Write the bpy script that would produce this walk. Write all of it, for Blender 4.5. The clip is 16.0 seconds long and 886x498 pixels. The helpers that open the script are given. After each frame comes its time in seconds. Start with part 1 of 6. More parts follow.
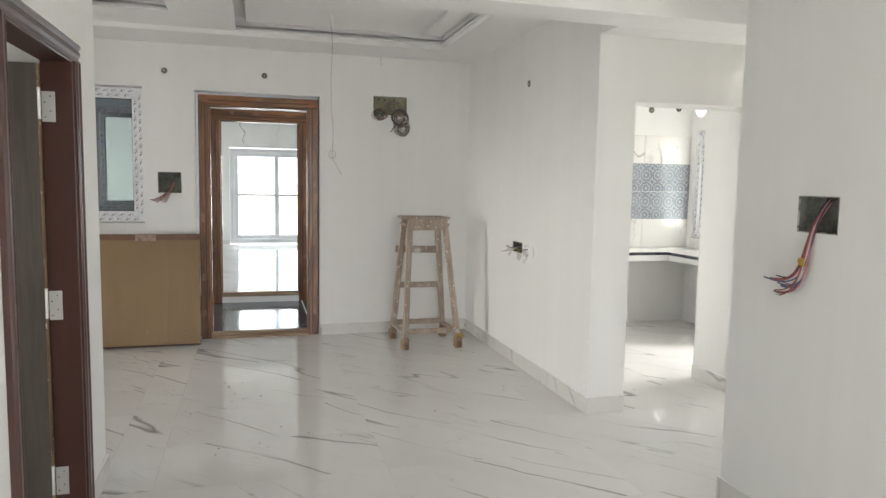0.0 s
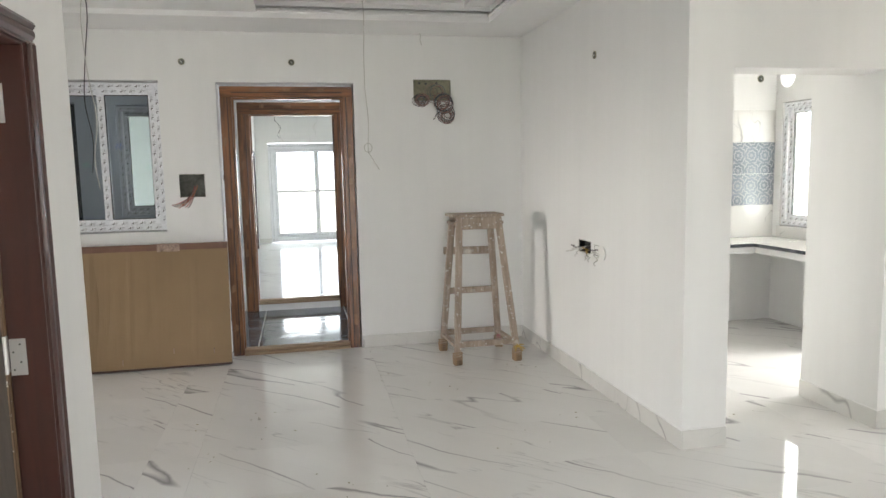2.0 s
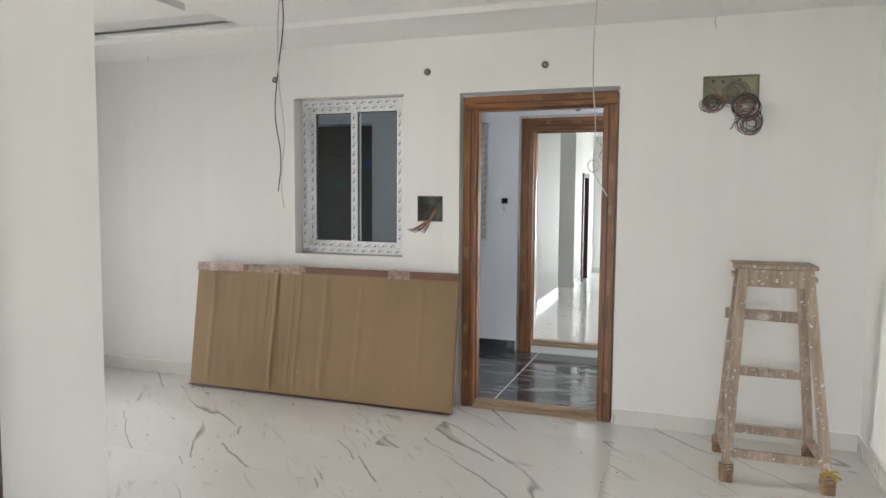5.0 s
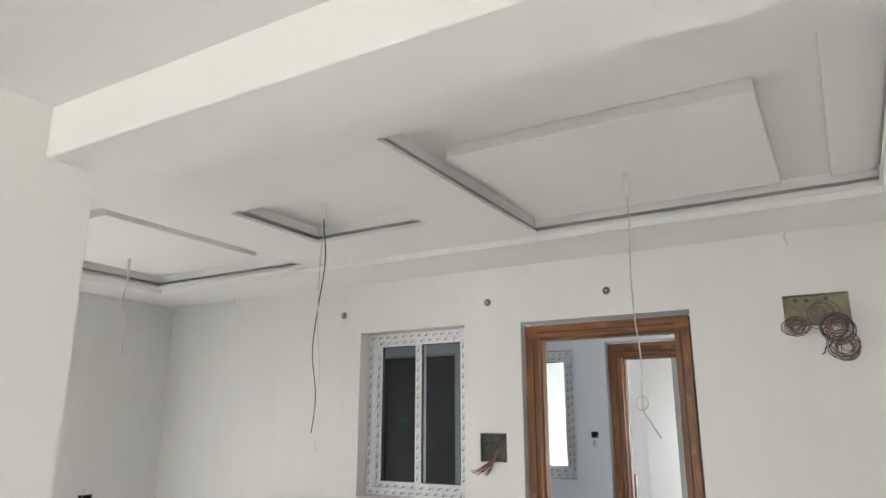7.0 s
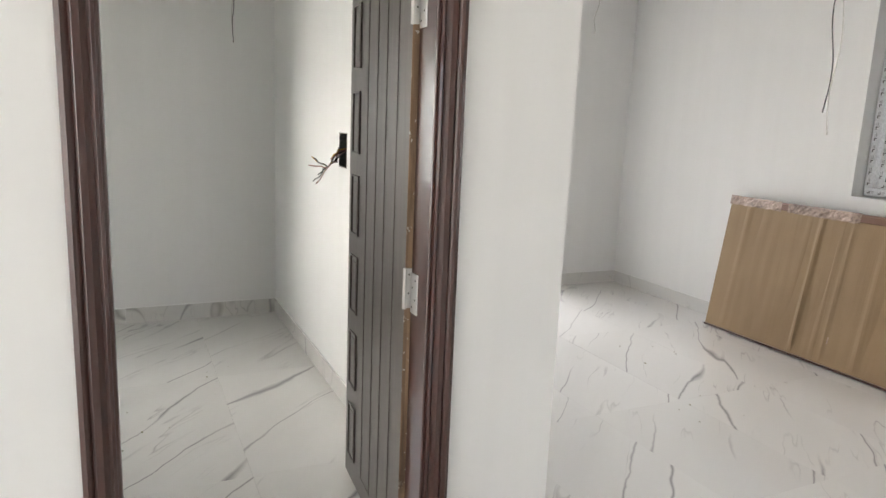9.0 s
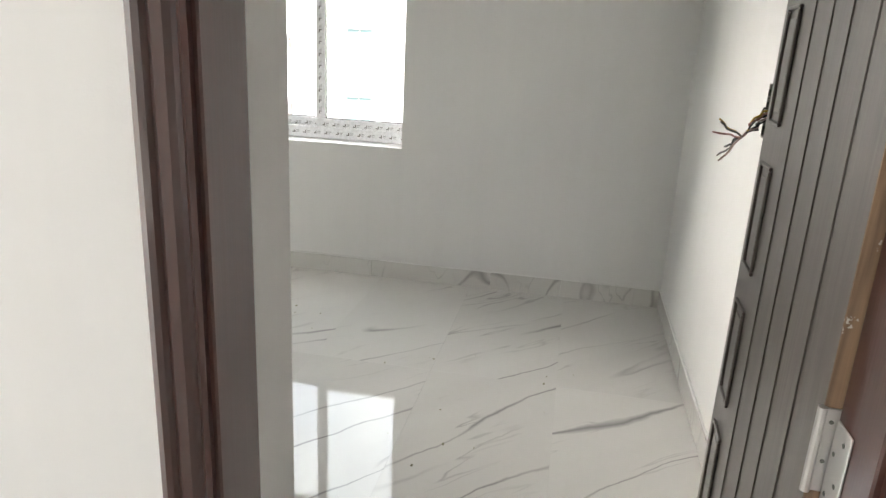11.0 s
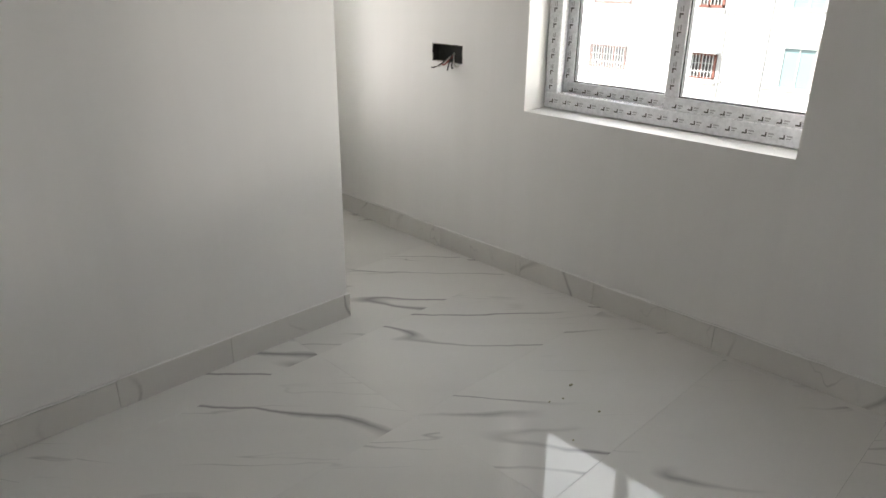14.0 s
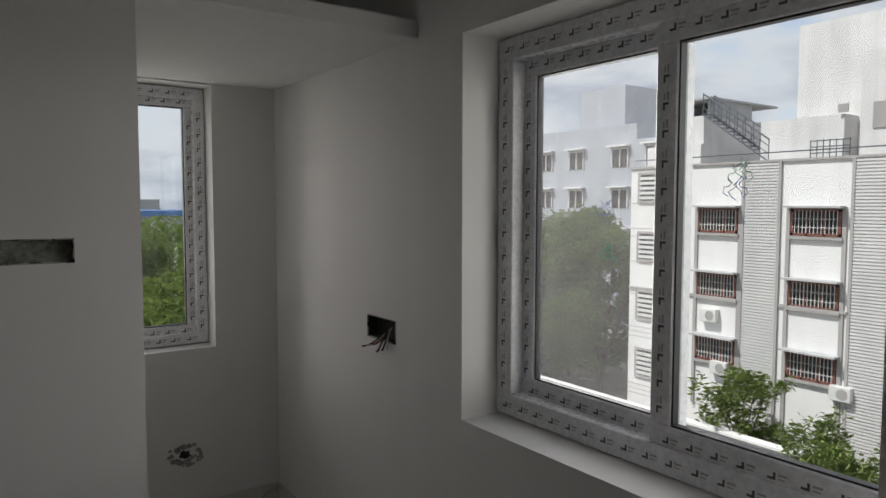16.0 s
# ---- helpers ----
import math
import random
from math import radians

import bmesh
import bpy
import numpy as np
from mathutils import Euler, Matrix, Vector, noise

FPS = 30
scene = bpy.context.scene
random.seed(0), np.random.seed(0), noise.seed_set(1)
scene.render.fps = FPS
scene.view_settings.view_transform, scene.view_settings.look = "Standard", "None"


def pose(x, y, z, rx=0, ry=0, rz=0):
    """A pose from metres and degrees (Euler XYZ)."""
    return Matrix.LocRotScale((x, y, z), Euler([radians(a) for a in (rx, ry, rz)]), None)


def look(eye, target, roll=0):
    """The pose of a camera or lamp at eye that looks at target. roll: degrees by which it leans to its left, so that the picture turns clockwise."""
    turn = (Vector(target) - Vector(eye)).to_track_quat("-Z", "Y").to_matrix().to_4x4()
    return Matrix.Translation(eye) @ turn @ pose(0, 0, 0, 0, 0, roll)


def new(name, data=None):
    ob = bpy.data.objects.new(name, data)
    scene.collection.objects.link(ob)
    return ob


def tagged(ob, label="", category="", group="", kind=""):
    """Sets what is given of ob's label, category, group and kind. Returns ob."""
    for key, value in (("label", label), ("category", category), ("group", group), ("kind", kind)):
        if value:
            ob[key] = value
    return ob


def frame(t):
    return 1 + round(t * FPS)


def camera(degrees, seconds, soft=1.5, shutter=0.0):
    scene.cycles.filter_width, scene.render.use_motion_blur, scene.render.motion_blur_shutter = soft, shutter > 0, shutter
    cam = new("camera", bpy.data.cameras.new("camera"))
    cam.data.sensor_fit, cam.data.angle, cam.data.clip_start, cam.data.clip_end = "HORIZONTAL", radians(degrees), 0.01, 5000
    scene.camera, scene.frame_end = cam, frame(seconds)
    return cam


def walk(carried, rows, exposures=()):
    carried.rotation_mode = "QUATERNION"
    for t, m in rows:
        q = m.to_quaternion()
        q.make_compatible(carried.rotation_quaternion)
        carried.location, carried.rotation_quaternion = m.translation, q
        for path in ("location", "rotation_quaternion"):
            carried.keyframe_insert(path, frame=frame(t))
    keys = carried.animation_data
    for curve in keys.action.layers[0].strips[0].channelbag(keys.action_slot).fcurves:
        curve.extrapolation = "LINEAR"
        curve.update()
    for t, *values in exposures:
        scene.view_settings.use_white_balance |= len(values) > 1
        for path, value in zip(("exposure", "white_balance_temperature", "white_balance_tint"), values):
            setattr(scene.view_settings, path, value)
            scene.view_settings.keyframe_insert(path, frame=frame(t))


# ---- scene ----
cam = camera(65.9, 16.0)
PATH = [
    (0, (0.745, 0.826, 1.555), (1.281, 2.744, 1.363), 1.0),
    (0.5, (0.779, 0.911, 1.529), (1.265, 2.838, 1.308), 1.5),
    (1, (0.75, 1.153, 1.503), (1.244, 3.077, 1.265), 2.3),
    (1.5, (0.757, 1.4, 1.574), (1.258, 3.321, 1.334), 1.0),
    (2, (0.876, 1.578, 1.597), (1.283, 3.523, 1.37), -1.2),
    (2.5, (1.096, 1.704, 1.604), (1.27, 3.687, 1.409), 1.0),
    (3, (1.24, 1.899, 1.602), (1.303, 3.884, 1.37), 1.3),
    (3.5, (1.419, 2.129, 1.609), (1.361, 4.116, 1.388), 0.7),
    (6, (2.084, 3.19, 1.589), (1.138, 4.949, 1.692), 0.1),
    (6.5, (2.196, 3.273, 1.649), (1.224, 4.98, 2.024), 0.5),
    (7, (2.215, 3.257, 1.684), (1.235, 4.929, 2.177), -0.0),
    (7.5, (2.177, 3.224, 1.685), (0.995, 4.82, 1.917), -0.5),
    (8, (2.139, 3.21, 1.638), (0.711, 4.606, 1.526), 0.3),
    (8.5, (1.966, 3.281, 1.547), (0.351, 4.415, 1.22), 1.9),
    (9, (1.802, 3.317, 1.529), (0.025, 4.156, 1.156), 2.4),
    (9.5, (1.563, 3.438, 1.538), (-0.308, 4.03, 1.151), 1.9),
    (10, (1.318, 3.621, 1.537), (-0.624, 3.877, 1.134), 2.1),
    (10.2, (1.224, 3.659, 1.54), (-0.729, 3.764, 1.125), 2.3),
    (12.3, (0.022, 3.755, 1.455), (-1.66, 3.049, 0.635), 0.4),
    (12.5, (-0.078, 3.693, 1.456), (-1.735, 2.991, 0.584), 0.8),
    (13, (-0.261, 3.603, 1.465), (-1.78, 2.688, 0.54), -0.2),
    (13.5, (-0.56, 3.614, 1.482), (-1.9, 2.454, 0.555), -0.6),
    (14, (-0.76, 3.482, 1.477), (-2.075, 2.172, 0.732), 0.7),
    (14.5, (-1.053, 3.333, 1.533), (-2.45, 1.978, 1.072), 0.3),
    (15, (-1.392, 3.319, 1.568), (-2.825, 1.95, 1.304), -0.4),
    (15.5, (-1.71, 3.322, 1.585), (-3.066, 1.87, 1.358), 0.9),
    (16, (-2.04, 3.2, 1.587), (-3.196, 1.574, 1.457), 0.1),
]
EXPOSURES = [(0.0, 2.97, 6500, 11), (3.5, 3.14, 6500, 11), (6.0, 3.3, 6520, 11), (7.0, 3.3, 6500, 11), (8.0, 3.3, 6500, 12), (8.5, 3.52, 6500, 12), (9.0, 3.42, 6500, 13), (9.5, 3.37, 6500, 13), (12.2, 3.42, 6650, 13), (13.0, 3.35, 6650, 13), (13.5, 3.3, 6650, 14), (14.0, 2.62, 6620, 15), (14.5, 1.45, 6550, 17), (15.0, 0.68, 6500, 17), (15.5, 0.54, 6500, 17), (16.0, 0.44, 6500, 17)]
walk(cam, [(t, look(eye, target, roll)) for t, eye, target, roll in PATH], EXPOSURES)

# ---- world, sun, large lights ----
world = bpy.data.worlds.new("world")
scene.world = world
world.use_nodes = True
wn = world.node_tree
wn.nodes.clear()
w_out = wn.nodes.new("ShaderNodeOutputWorld")
w_bg = wn.nodes.new("ShaderNodeBackground")
w_sky = wn.nodes.new("ShaderNodeTexSky")
w_sky.sky_type = "NISHITA"
w_sky.sun_disc = False
w_sky.sun_elevation = radians(56)
w_sky.sun_rotation = radians(115)
w_sky.air_density, w_sky.dust_density = 1.0, 1.4
w_tc = wn.nodes.new("ShaderNodeTexCoord")
w_map = wn.nodes.new("ShaderNodeMapping")
w_map.inputs["Scale"].default_value = (1.6, 1.6, 4.5)
w_noise = wn.nodes.new("ShaderNodeTexNoise")
w_noise.inputs["Scale"].default_value = 2.2
w_noise.inputs["Detail"].default_value = 7
w_noise.inputs["Roughness"].default_value = 0.55
w_ramp = wn.nodes.new("ShaderNodeValToRGB")
w_ramp.color_ramp.elements[0].position, w_ramp.color_ramp.elements[0].color = 0.24, (0, 0, 0, 1)
w_ramp.color_ramp.elements[1].position, w_ramp.color_ramp.elements[1].color = 0.42, (1, 1, 1, 1)
w_shade = wn.nodes.new("ShaderNodeValToRGB")
w_shade.color_ramp.elements[0].position, w_shade.color_ramp.elements[0].color = 0.42, (4.3, 4.4, 4.6, 1)
w_shade.color_ramp.elements[1].position, w_shade.color_ramp.elements[1].color = 0.62, (1.7, 2.0, 2.6, 1)
w_mix = wn.nodes.new("ShaderNodeMixRGB")
wn.links.new(w_tc.outputs["Generated"], w_map.inputs["Vector"])
wn.links.new(w_map.outputs["Vector"], w_noise.inputs["Vector"])
wn.links.new(w_noise.outputs["Fac"], w_ramp.inputs["Fac"])
wn.links.new(w_noise.outputs["Fac"], w_shade.inputs["Fac"])
wn.links.new(w_ramp.outputs["Color"], w_mix.inputs["Fac"])
wn.links.new(w_sky.outputs["Color"], w_mix.inputs["Color1"])
wn.links.new(w_shade.outputs["Color"], w_mix.inputs["Color2"])
wn.links.new(w_mix.outputs["Color"], w_bg.inputs["Color"])
w_bg.inputs["Strength"].default_value = 0.13
wn.links.new(w_bg.outputs["Background"], w_out.inputs["Surface"])

sun_data = bpy.data.lights.new("sun", "SUN")
sun_data.energy, sun_data.angle, sun_data.color = 3.4, radians(0.6), (1.0, 0.96, 0.9)
sun = new("sun", sun_data)
sun.matrix_basis = look((20, -9.3, 32.7), (0, 0, 0))


def window_light(name, eye, target, sx, sy, power, colour=(0.95, 0.98, 1.0)):
    """An area lamp that stands in for daylight at an opening, or adds fill."""
    d = bpy.data.lights.new(name, "AREA")
    d.shape, d.size, d.size_y, d.energy, d.color = "RECTANGLE", sx, sy, power, colour
    ob = new(name, d)
    ob.matrix_basis = look(eye, target)
    return ob


WARM = (1.0, 0.965, 0.90)
window_light("balcony_daylight", (-8.2, 4.7, 2.0), (-3.5, 5.8, 1.1), 4.0, 3.0, 22, WARM)
window_light("balcony_low_daylight", (-12.0, 5.62, 2.6), (2.33, 7.19, 1.1), 0.8, 1.3, 58, WARM)
window_light("hall_daylight", (1.9, -2.1, 1.35), (0.7, 3, 1.35), 1.8, 2.2, 8.2, (1.0, 0.975, 0.93))
# fill lamp for the dining niche, set in a made-up window
window_light("dining_daylight", (6.0, 4.28, 1.4), (3, 4.28, 1.4), 1.1, 1.5, 0.7, WARM)
window_light("kitchen_daylight", (5.95, 7.42, 1.6), (4, 6.6, 1.2), 0.55, 1.1, 3.0, WARM)
window_light("bedroom_daylight", (-6.6, 2.03, 5.0), (-3.4, 2.03, 1.5), 7.0, 4.5, 24, (1.0, 0.95, 0.90))
# two fill lamps added outside the bedroom window to brighten its walls
window_light("bedroom_side_daylight", (-5.0, 4.2, 1.8), (-5.0, 2.0, 1.7), 2.2, 2.2, 20, (1.0, 0.94, 0.85))
window_light("bedroom_high_daylight", (-6.4, -2.0, 2.3), (-3.4, 2.03, 1.5), 3.6, 4.0, 240, (1.0, 0.95, 0.88))
window_light("alcove_daylight", (-1.1, -3.4, 2.3), (-3.0, -0.2, 1.4), 2.4, 2.6, 52, (1.0, 0.945, 0.90))
window_light("utility_daylight", (6.3, 6.1, 1.25), (4.6, 6.1, 0.6), 0.75, 2.0, 11, (1.0, 0.98, 0.95))
window_light("opposite_daylight", (1.3, 18.16, 1.25), (1.3, 14, 1.0), 2.0, 2.1, 11, (0.98, 0.99, 1.0))
# added lamp in an unseen gap, to brighten the opposite flat's side room
window_light("opposite_side_daylight", (-3.85, 12.15, 1.5), (-1.0, 12.4, 1.4), 1.5, 1.3, 7, (0.98, 0.99, 1.0))
# fill lamp added in front of the closed east wall to light the lobby
window_light("lobby_daylight", (5.7, 9.05, 1.5), (2, 9.05, 1.3), 1.6, 1.8, 16, (0.95, 0.97, 1.0))

# ---- materials ----


class Nodes:
    """Short hand for one node material."""

    def __init__(self, name):
        self.mat = bpy.data.materials.new(name)
        self.mat.use_nodes = True
        self.nt = self.mat.node_tree
        self.b = self.nt.nodes["Principled BSDF"]
        self.tc = self.nt.nodes.new("ShaderNodeTexCoord")

    def put(self, socket, value):
        if hasattr(value, "is_output"):
            self.nt.links.new(value, socket)
        else:
            socket.default_value = value

    def map(self, source, scale=(1, 1, 1), rot=(0, 0, 0), loc=(0, 0, 0)):
        m = self.nt.nodes.new("ShaderNodeMapping")
        self.put(m.inputs["Vector"], source)
        m.inputs["Scale"].default_value = scale
        m.inputs["Rotation"].default_value = [radians(a) for a in rot]
        self.put(m.inputs["Location"], loc)
        return m.outputs[0]

    def noise(self, vec, scale, detail=3, rough=0.5, dist=0.0):
        n = self.nt.nodes.new("ShaderNodeTexNoise")
        self.put(n.inputs["Vector"], vec)
        n.inputs["Scale"].default_value, n.inputs["Detail"].default_value = scale, detail
        n.inputs["Roughness"].default_value, n.inputs["Distortion"].default_value = rough, dist
        return n.outputs["Fac"]

    def ramp(self, fac, *stops):
        r = self.nt.nodes.new("ShaderNodeValToRGB")
        self.put(r.inputs[0], fac)
        e = r.color_ramp.elements
        while len(e) < len(stops):
            e.new(0.5)
        for el, (p, c) in zip(e, stops):
            el.position = p
            el.color = (c, c, c, 1) if not hasattr(c, "__len__") else (*c, 1)
        return r.outputs[0]

    def math(self, op, a, b=0.0, clamp=False):
        m = self.nt.nodes.new("ShaderNodeMath")
        m.operation, m.use_clamp = op, clamp
        self.put(m.inputs[0], a)
        self.put(m.inputs[1], b)
        return m.outputs[0]

    def mix(self, fac, a, b, kind="MIX"):
        m = self.nt.nodes.new("ShaderNodeMixRGB")
        m.blend_type = kind
        self.put(m.inputs[0], fac)
        self.put(m.inputs[1], a if hasattr(a, "is_output") else (*a, 1))
        self.put(m.inputs[2], b if hasattr(b, "is_output") else (*b, 1))
        return m.outputs[0]

    def bump(self, height, strength=0.2, dist=0.01):
        n = self.nt.nodes.new("ShaderNodeBump")
        n.inputs["Strength"].default_value, n.inputs["Distance"].default_value = strength, dist
        self.put(n.inputs["Height"], height)
        self.put(self.b.inputs["Normal"], n.outputs[0])

    def set(self, **kw):
        for k, v in kw.items():
            s = self.b.inputs[k.replace("_", " ")]
            if hasattr(v, "is_output"):
                self.put(s, v)
            elif hasattr(v, "__len__") and len(v) == 3:
                s.default_value = (*v, 1)
            else:
                s.default_value = v
        return self.mat

    def random(self):
        return self.nt.nodes.new("ShaderNodeObjectInfo").outputs["Random"]


def plain(name, colour, rough=0.5, metal=0.0, vary=0.12, scale=30, bump=0.1):
    """A surface of one colour with fine grain and soft blotches."""
    n = Nodes(name)
    v = n.tc.outputs["Object"]
    big = n.noise(v, scale / 9, 3)
    fine = n.noise(v, scale, 4, 0.6)
    both = n.math("ADD", n.math("MULTIPLY", big, 0.6), n.math("MULTIPLY", fine, 0.4))
    dark = tuple(c * (1 - vary) for c in colour)
    light = tuple(min(1, c * (1 + vary)) for c in colour)
    col = n.ramp(both, (0.35, dark), (0.65, light))
    n.bump(fine, bump, 0.004)
    return n.set(Base_Color=col, Roughness=n.ramp(fine, (0.3, max(0.02, rough - 0.07)), (0.7, min(1, rough + 0.07))), Metallic=metal)


def paint(name, colour, stain=0.06):
    """Matt wall putty with roller texture, faint trowel bands and smudges."""
    n = Nodes(name)
    v = n.tc.outputs["Object"]
    cloud = n.noise(v, 0.9, 4, 0.55)
    band = n.noise(n.map(v, (7, 7, 0.35)), 1.0, 3, 0.6)
    grain = n.noise(v, 210, 2, 0.6)
    smear = n.noise(n.map(v, (3, 3, 9)), 1.2, 5, 0.65, 0.6)
    mix = n.math("ADD", n.math("MULTIPLY", cloud, 0.5), n.math("MULTIPLY", band, 0.5))
    lo = tuple(c * (1 - stain) for c in colour)
    col = n.ramp(mix, (0.3, lo), (0.7, colour))
    col = n.mix(n.ramp(smear, (0.62, 0.0), (0.8, 0.10)), col, tuple(c * 0.82 for c in colour))
    n.bump(n.math("ADD", grain, n.math("MULTIPLY", smear, 3.0)), 0.10, 0.003)
    return n.set(Base_Color=col, Roughness=0.62, Specular_IOR_Level=0.25)


def marble(name, base=(0.74, 0.73, 0.70), vein=(0.31, 0.30, 0.30), rough=0.07, turn=45.0, amount=1.0, wavy=0.0):
    """Polished vitrified tile: pale ground, grey streaks that run one way and break off."""
    n = Nodes(name)
    r = n.random()
    comb = n.nt.nodes.new("ShaderNodeCombineXYZ")
    n.put(comb.inputs[0], n.math("MULTIPLY", r, 37.0))
    n.put(comb.inputs[1], n.math("MULTIPLY", r, 91.0))
    n.put(comb.inputs[2], n.math("MULTIPLY", r, 13.0))
    add = n.nt.nodes.new("ShaderNodeVectorMath")
    n.put(add.inputs[0], n.tc.outputs["Object"])
    n.put(add.inputs[1], comb.outputs[0])
    turned = n.map(add.outputs[0], rot=(0, 0, turn))
    warp = n.nt.nodes.new("ShaderNodeVectorMath")
    warp.operation = "MULTIPLY_ADD"
    wob = n.nt.nodes.new("ShaderNodeTexNoise")
    n.put(wob.inputs["Vector"], turned)
    wob.inputs["Scale"].default_value, wob.inputs["Detail"].default_value = 1.7, 5
    n.put(warp.inputs[0], wob.outputs["Color"])
    warp.inputs[1].default_value = (0.16, 0.16, 0.0)
    n.put(warp.inputs[2], turned)
    v = n.map(warp.outputs[0], (0.26, 2.3, 1))
    ridge = n.math("ABSOLUTE", n.math("SUBTRACT", n.noise(v, 1.15, 1.5, 0.4), 0.5))
    width = n.math("MULTIPLY", n.noise(n.map(turned, (1.3, 2.2, 1)), 1.6, 2), 0.021)
    line = n.math("SUBTRACT", 1.0, n.math("DIVIDE", ridge, width), True)
    mask = n.ramp(n.noise(n.map(turned, (0.55, 2.0, 1)), 1.5, 2), (0.41, 0.0), (0.56, 1.0))
    fine = n.math("ABSOLUTE", n.math("SUBTRACT", n.noise(n.map(v, loc=(5, 3, 1)), 2.3, 3, 0.5), 0.5))
    thin = n.math("MULTIPLY", n.math("SUBTRACT", 1.0, n.math("DIVIDE", fine, 0.010), True), n.ramp(n.noise(turned, 2.1, 2), (0.50, 0.0), (0.66, 0.6)))
    tot = n.math("MULTIPLY", n.math("MAXIMUM", n.math("MULTIPLY", line, mask), thin), amount)
    cloud = n.ramp(n.noise(v, 0.9, 4), (0.35, tuple(c * 0.93 for c in base)), (0.65, base))
    col = n.mix(tot, cloud, vein)
    dust = n.noise(n.tc.outputs["Object"], 3.0, 5, 0.65)
    n.bump(n.noise(n.tc.outputs["Object"], 2.5, 2), 0.05 + wavy, 0.004)
    return n.set(Base_Color=col, Roughness=n.ramp(dust, (0.40, rough), (0.80, rough + 0.04)), Specular_IOR_Level=0.6)


def granite():
    """Dusty polished black granite with cloudy grey streaks."""
    n = Nodes("black_granite_tile")
    o = n.tc.outputs["Object"]
    r = n.math("MULTIPLY", n.random(), 40.0)
    comb = n.nt.nodes.new("ShaderNodeCombineXYZ")
    n.put(comb.inputs[0], r)
    n.put(comb.inputs[1], r)
    v = n.map(o, (1.0, 3.2, 1.0), (0, 0, 24), comb.outputs[0])
    cloud = n.noise(v, 2.4, 6, 0.68, 1.2)
    fleck = n.noise(o, 70, 3, 0.6)
    col = n.ramp(cloud, (0.36, (0.028, 0.031, 0.036)), (0.52, (0.060, 0.067, 0.076)), (0.60, (0.17, 0.18, 0.195)), (0.72, (0.075, 0.082, 0.092)))
    col = n.mix(n.ramp(fleck, (0.62, 0.0), (0.72, 0.35)), col, (0.30, 0.31, 0.32))
    n.bump(n.noise(o, 2.5, 2), 0.35, 0.004)
    return n.set(Base_Color=col, Roughness=n.ramp(cloud, (0.35, 0.08), (0.7, 0.16)), Specular_IOR_Level=0.6)


def timber(name, dark, light, rough=0.4, axis=2, scale=1.0, gloss=0.0):
    """Wood with long grain along one axis."""
    n = Nodes(name)
    s = [14 * scale] * 3
    s[axis] = 0.9 * scale
    v = n.map(n.tc.outputs["Object"], tuple(s))
    g = n.noise(v, 1.6, 6, 0.62, 1.1)
    s2 = [90 * scale] * 3
    s2[axis] = 3 * scale
    fine = n.noise(n.map(n.tc.outputs["Object"], tuple(s2)), 1.0, 3, 0.6)
    blot = n.noise(n.tc.outputs["Object"], 2.2, 3)
    f = n.math("ADD", n.math("MULTIPLY", g, 0.7), n.math("ADD", n.math("MULTIPLY", fine, 0.2), n.math("MULTIPLY", blot, 0.12)))
    mid = tuple((a + b) / 2 for a, b in zip(dark, light))
    col = n.ramp(f, (0.36, dark), (0.5, mid), (0.66, light))
    n.bump(fine, 0.12, 0.002)
    return n.set(Base_Color=col, Roughness=rough, Coat_Weight=gloss, Coat_Roughness=0.12 if gloss < 0.5 else 0.04)


def splashed(name, dark, light, splash=(0.72, 0.71, 0.68)):
    """Old planed wood flecked with dried wall paint."""
    n = Nodes(name)
    o = n.tc.outputs["Object"]
    g = n.noise(n.map(o, (30, 30, 2.0)), 1.0, 5, 0.6, 0.8)
    col = n.ramp(g, (0.3, dark), (0.7, light))
    fleck = n.ramp(n.noise(o, 46, 3, 0.6), (0.63, 0.0), (0.66, 1.0))
    patch = n.ramp(n.noise(o, 7, 4, 0.6), (0.62, 0.0), (0.72, 0.7))
    col = n.mix(n.math("MAXIMUM", fleck, patch, True), col, splash)
    n.bump(g, 0.2, 0.003)
    return n.set(Base_Color=col, Roughness=0.75)


def glass(name, tint=(0.93, 0.97, 0.96), rough=0.0, dust=0.0):
    n = Nodes(name)
    t = n.nt.nodes
    clear = t.new("ShaderNodeBsdfTransparent")
    clear.inputs["Color"].default_value = (*tint, 1)
    shine = t.new("ShaderNodeBsdfGlossy")
    shine.inputs["Roughness"].default_value = rough
    lay = t.new("ShaderNodeLayerWeight")
    gloss = n.math("ADD", 0.03, n.math("MULTIPLY", n.math("POWER", lay.outputs["Facing"], 5.0), 0.85))
    both = t.new("ShaderNodeMixShader")
    n.put(both.inputs[0], gloss)
    n.put(both.inputs[1], clear.outputs[0])
    n.put(both.inputs[2], shine.outputs[0])
    last = both
    if dust:
        veil = t.new("ShaderNodeBsdfTranslucent")
        veil.inputs["Color"].default_value = (0.85, 0.86, 0.86, 1)
        last = t.new("ShaderNodeMixShader")
        n.put(last.inputs[0], n.ramp(n.noise(n.tc.outputs["Object"], 3.0, 5, 0.6), (0.3, dust * 0.6), (0.7, dust)))
        n.put(last.inputs[1], both.outputs[0])
        n.put(last.inputs[2], veil.outputs[0])
    n.put(t["Material Output"].inputs["Surface"], last.outputs[0])
    return n.mat


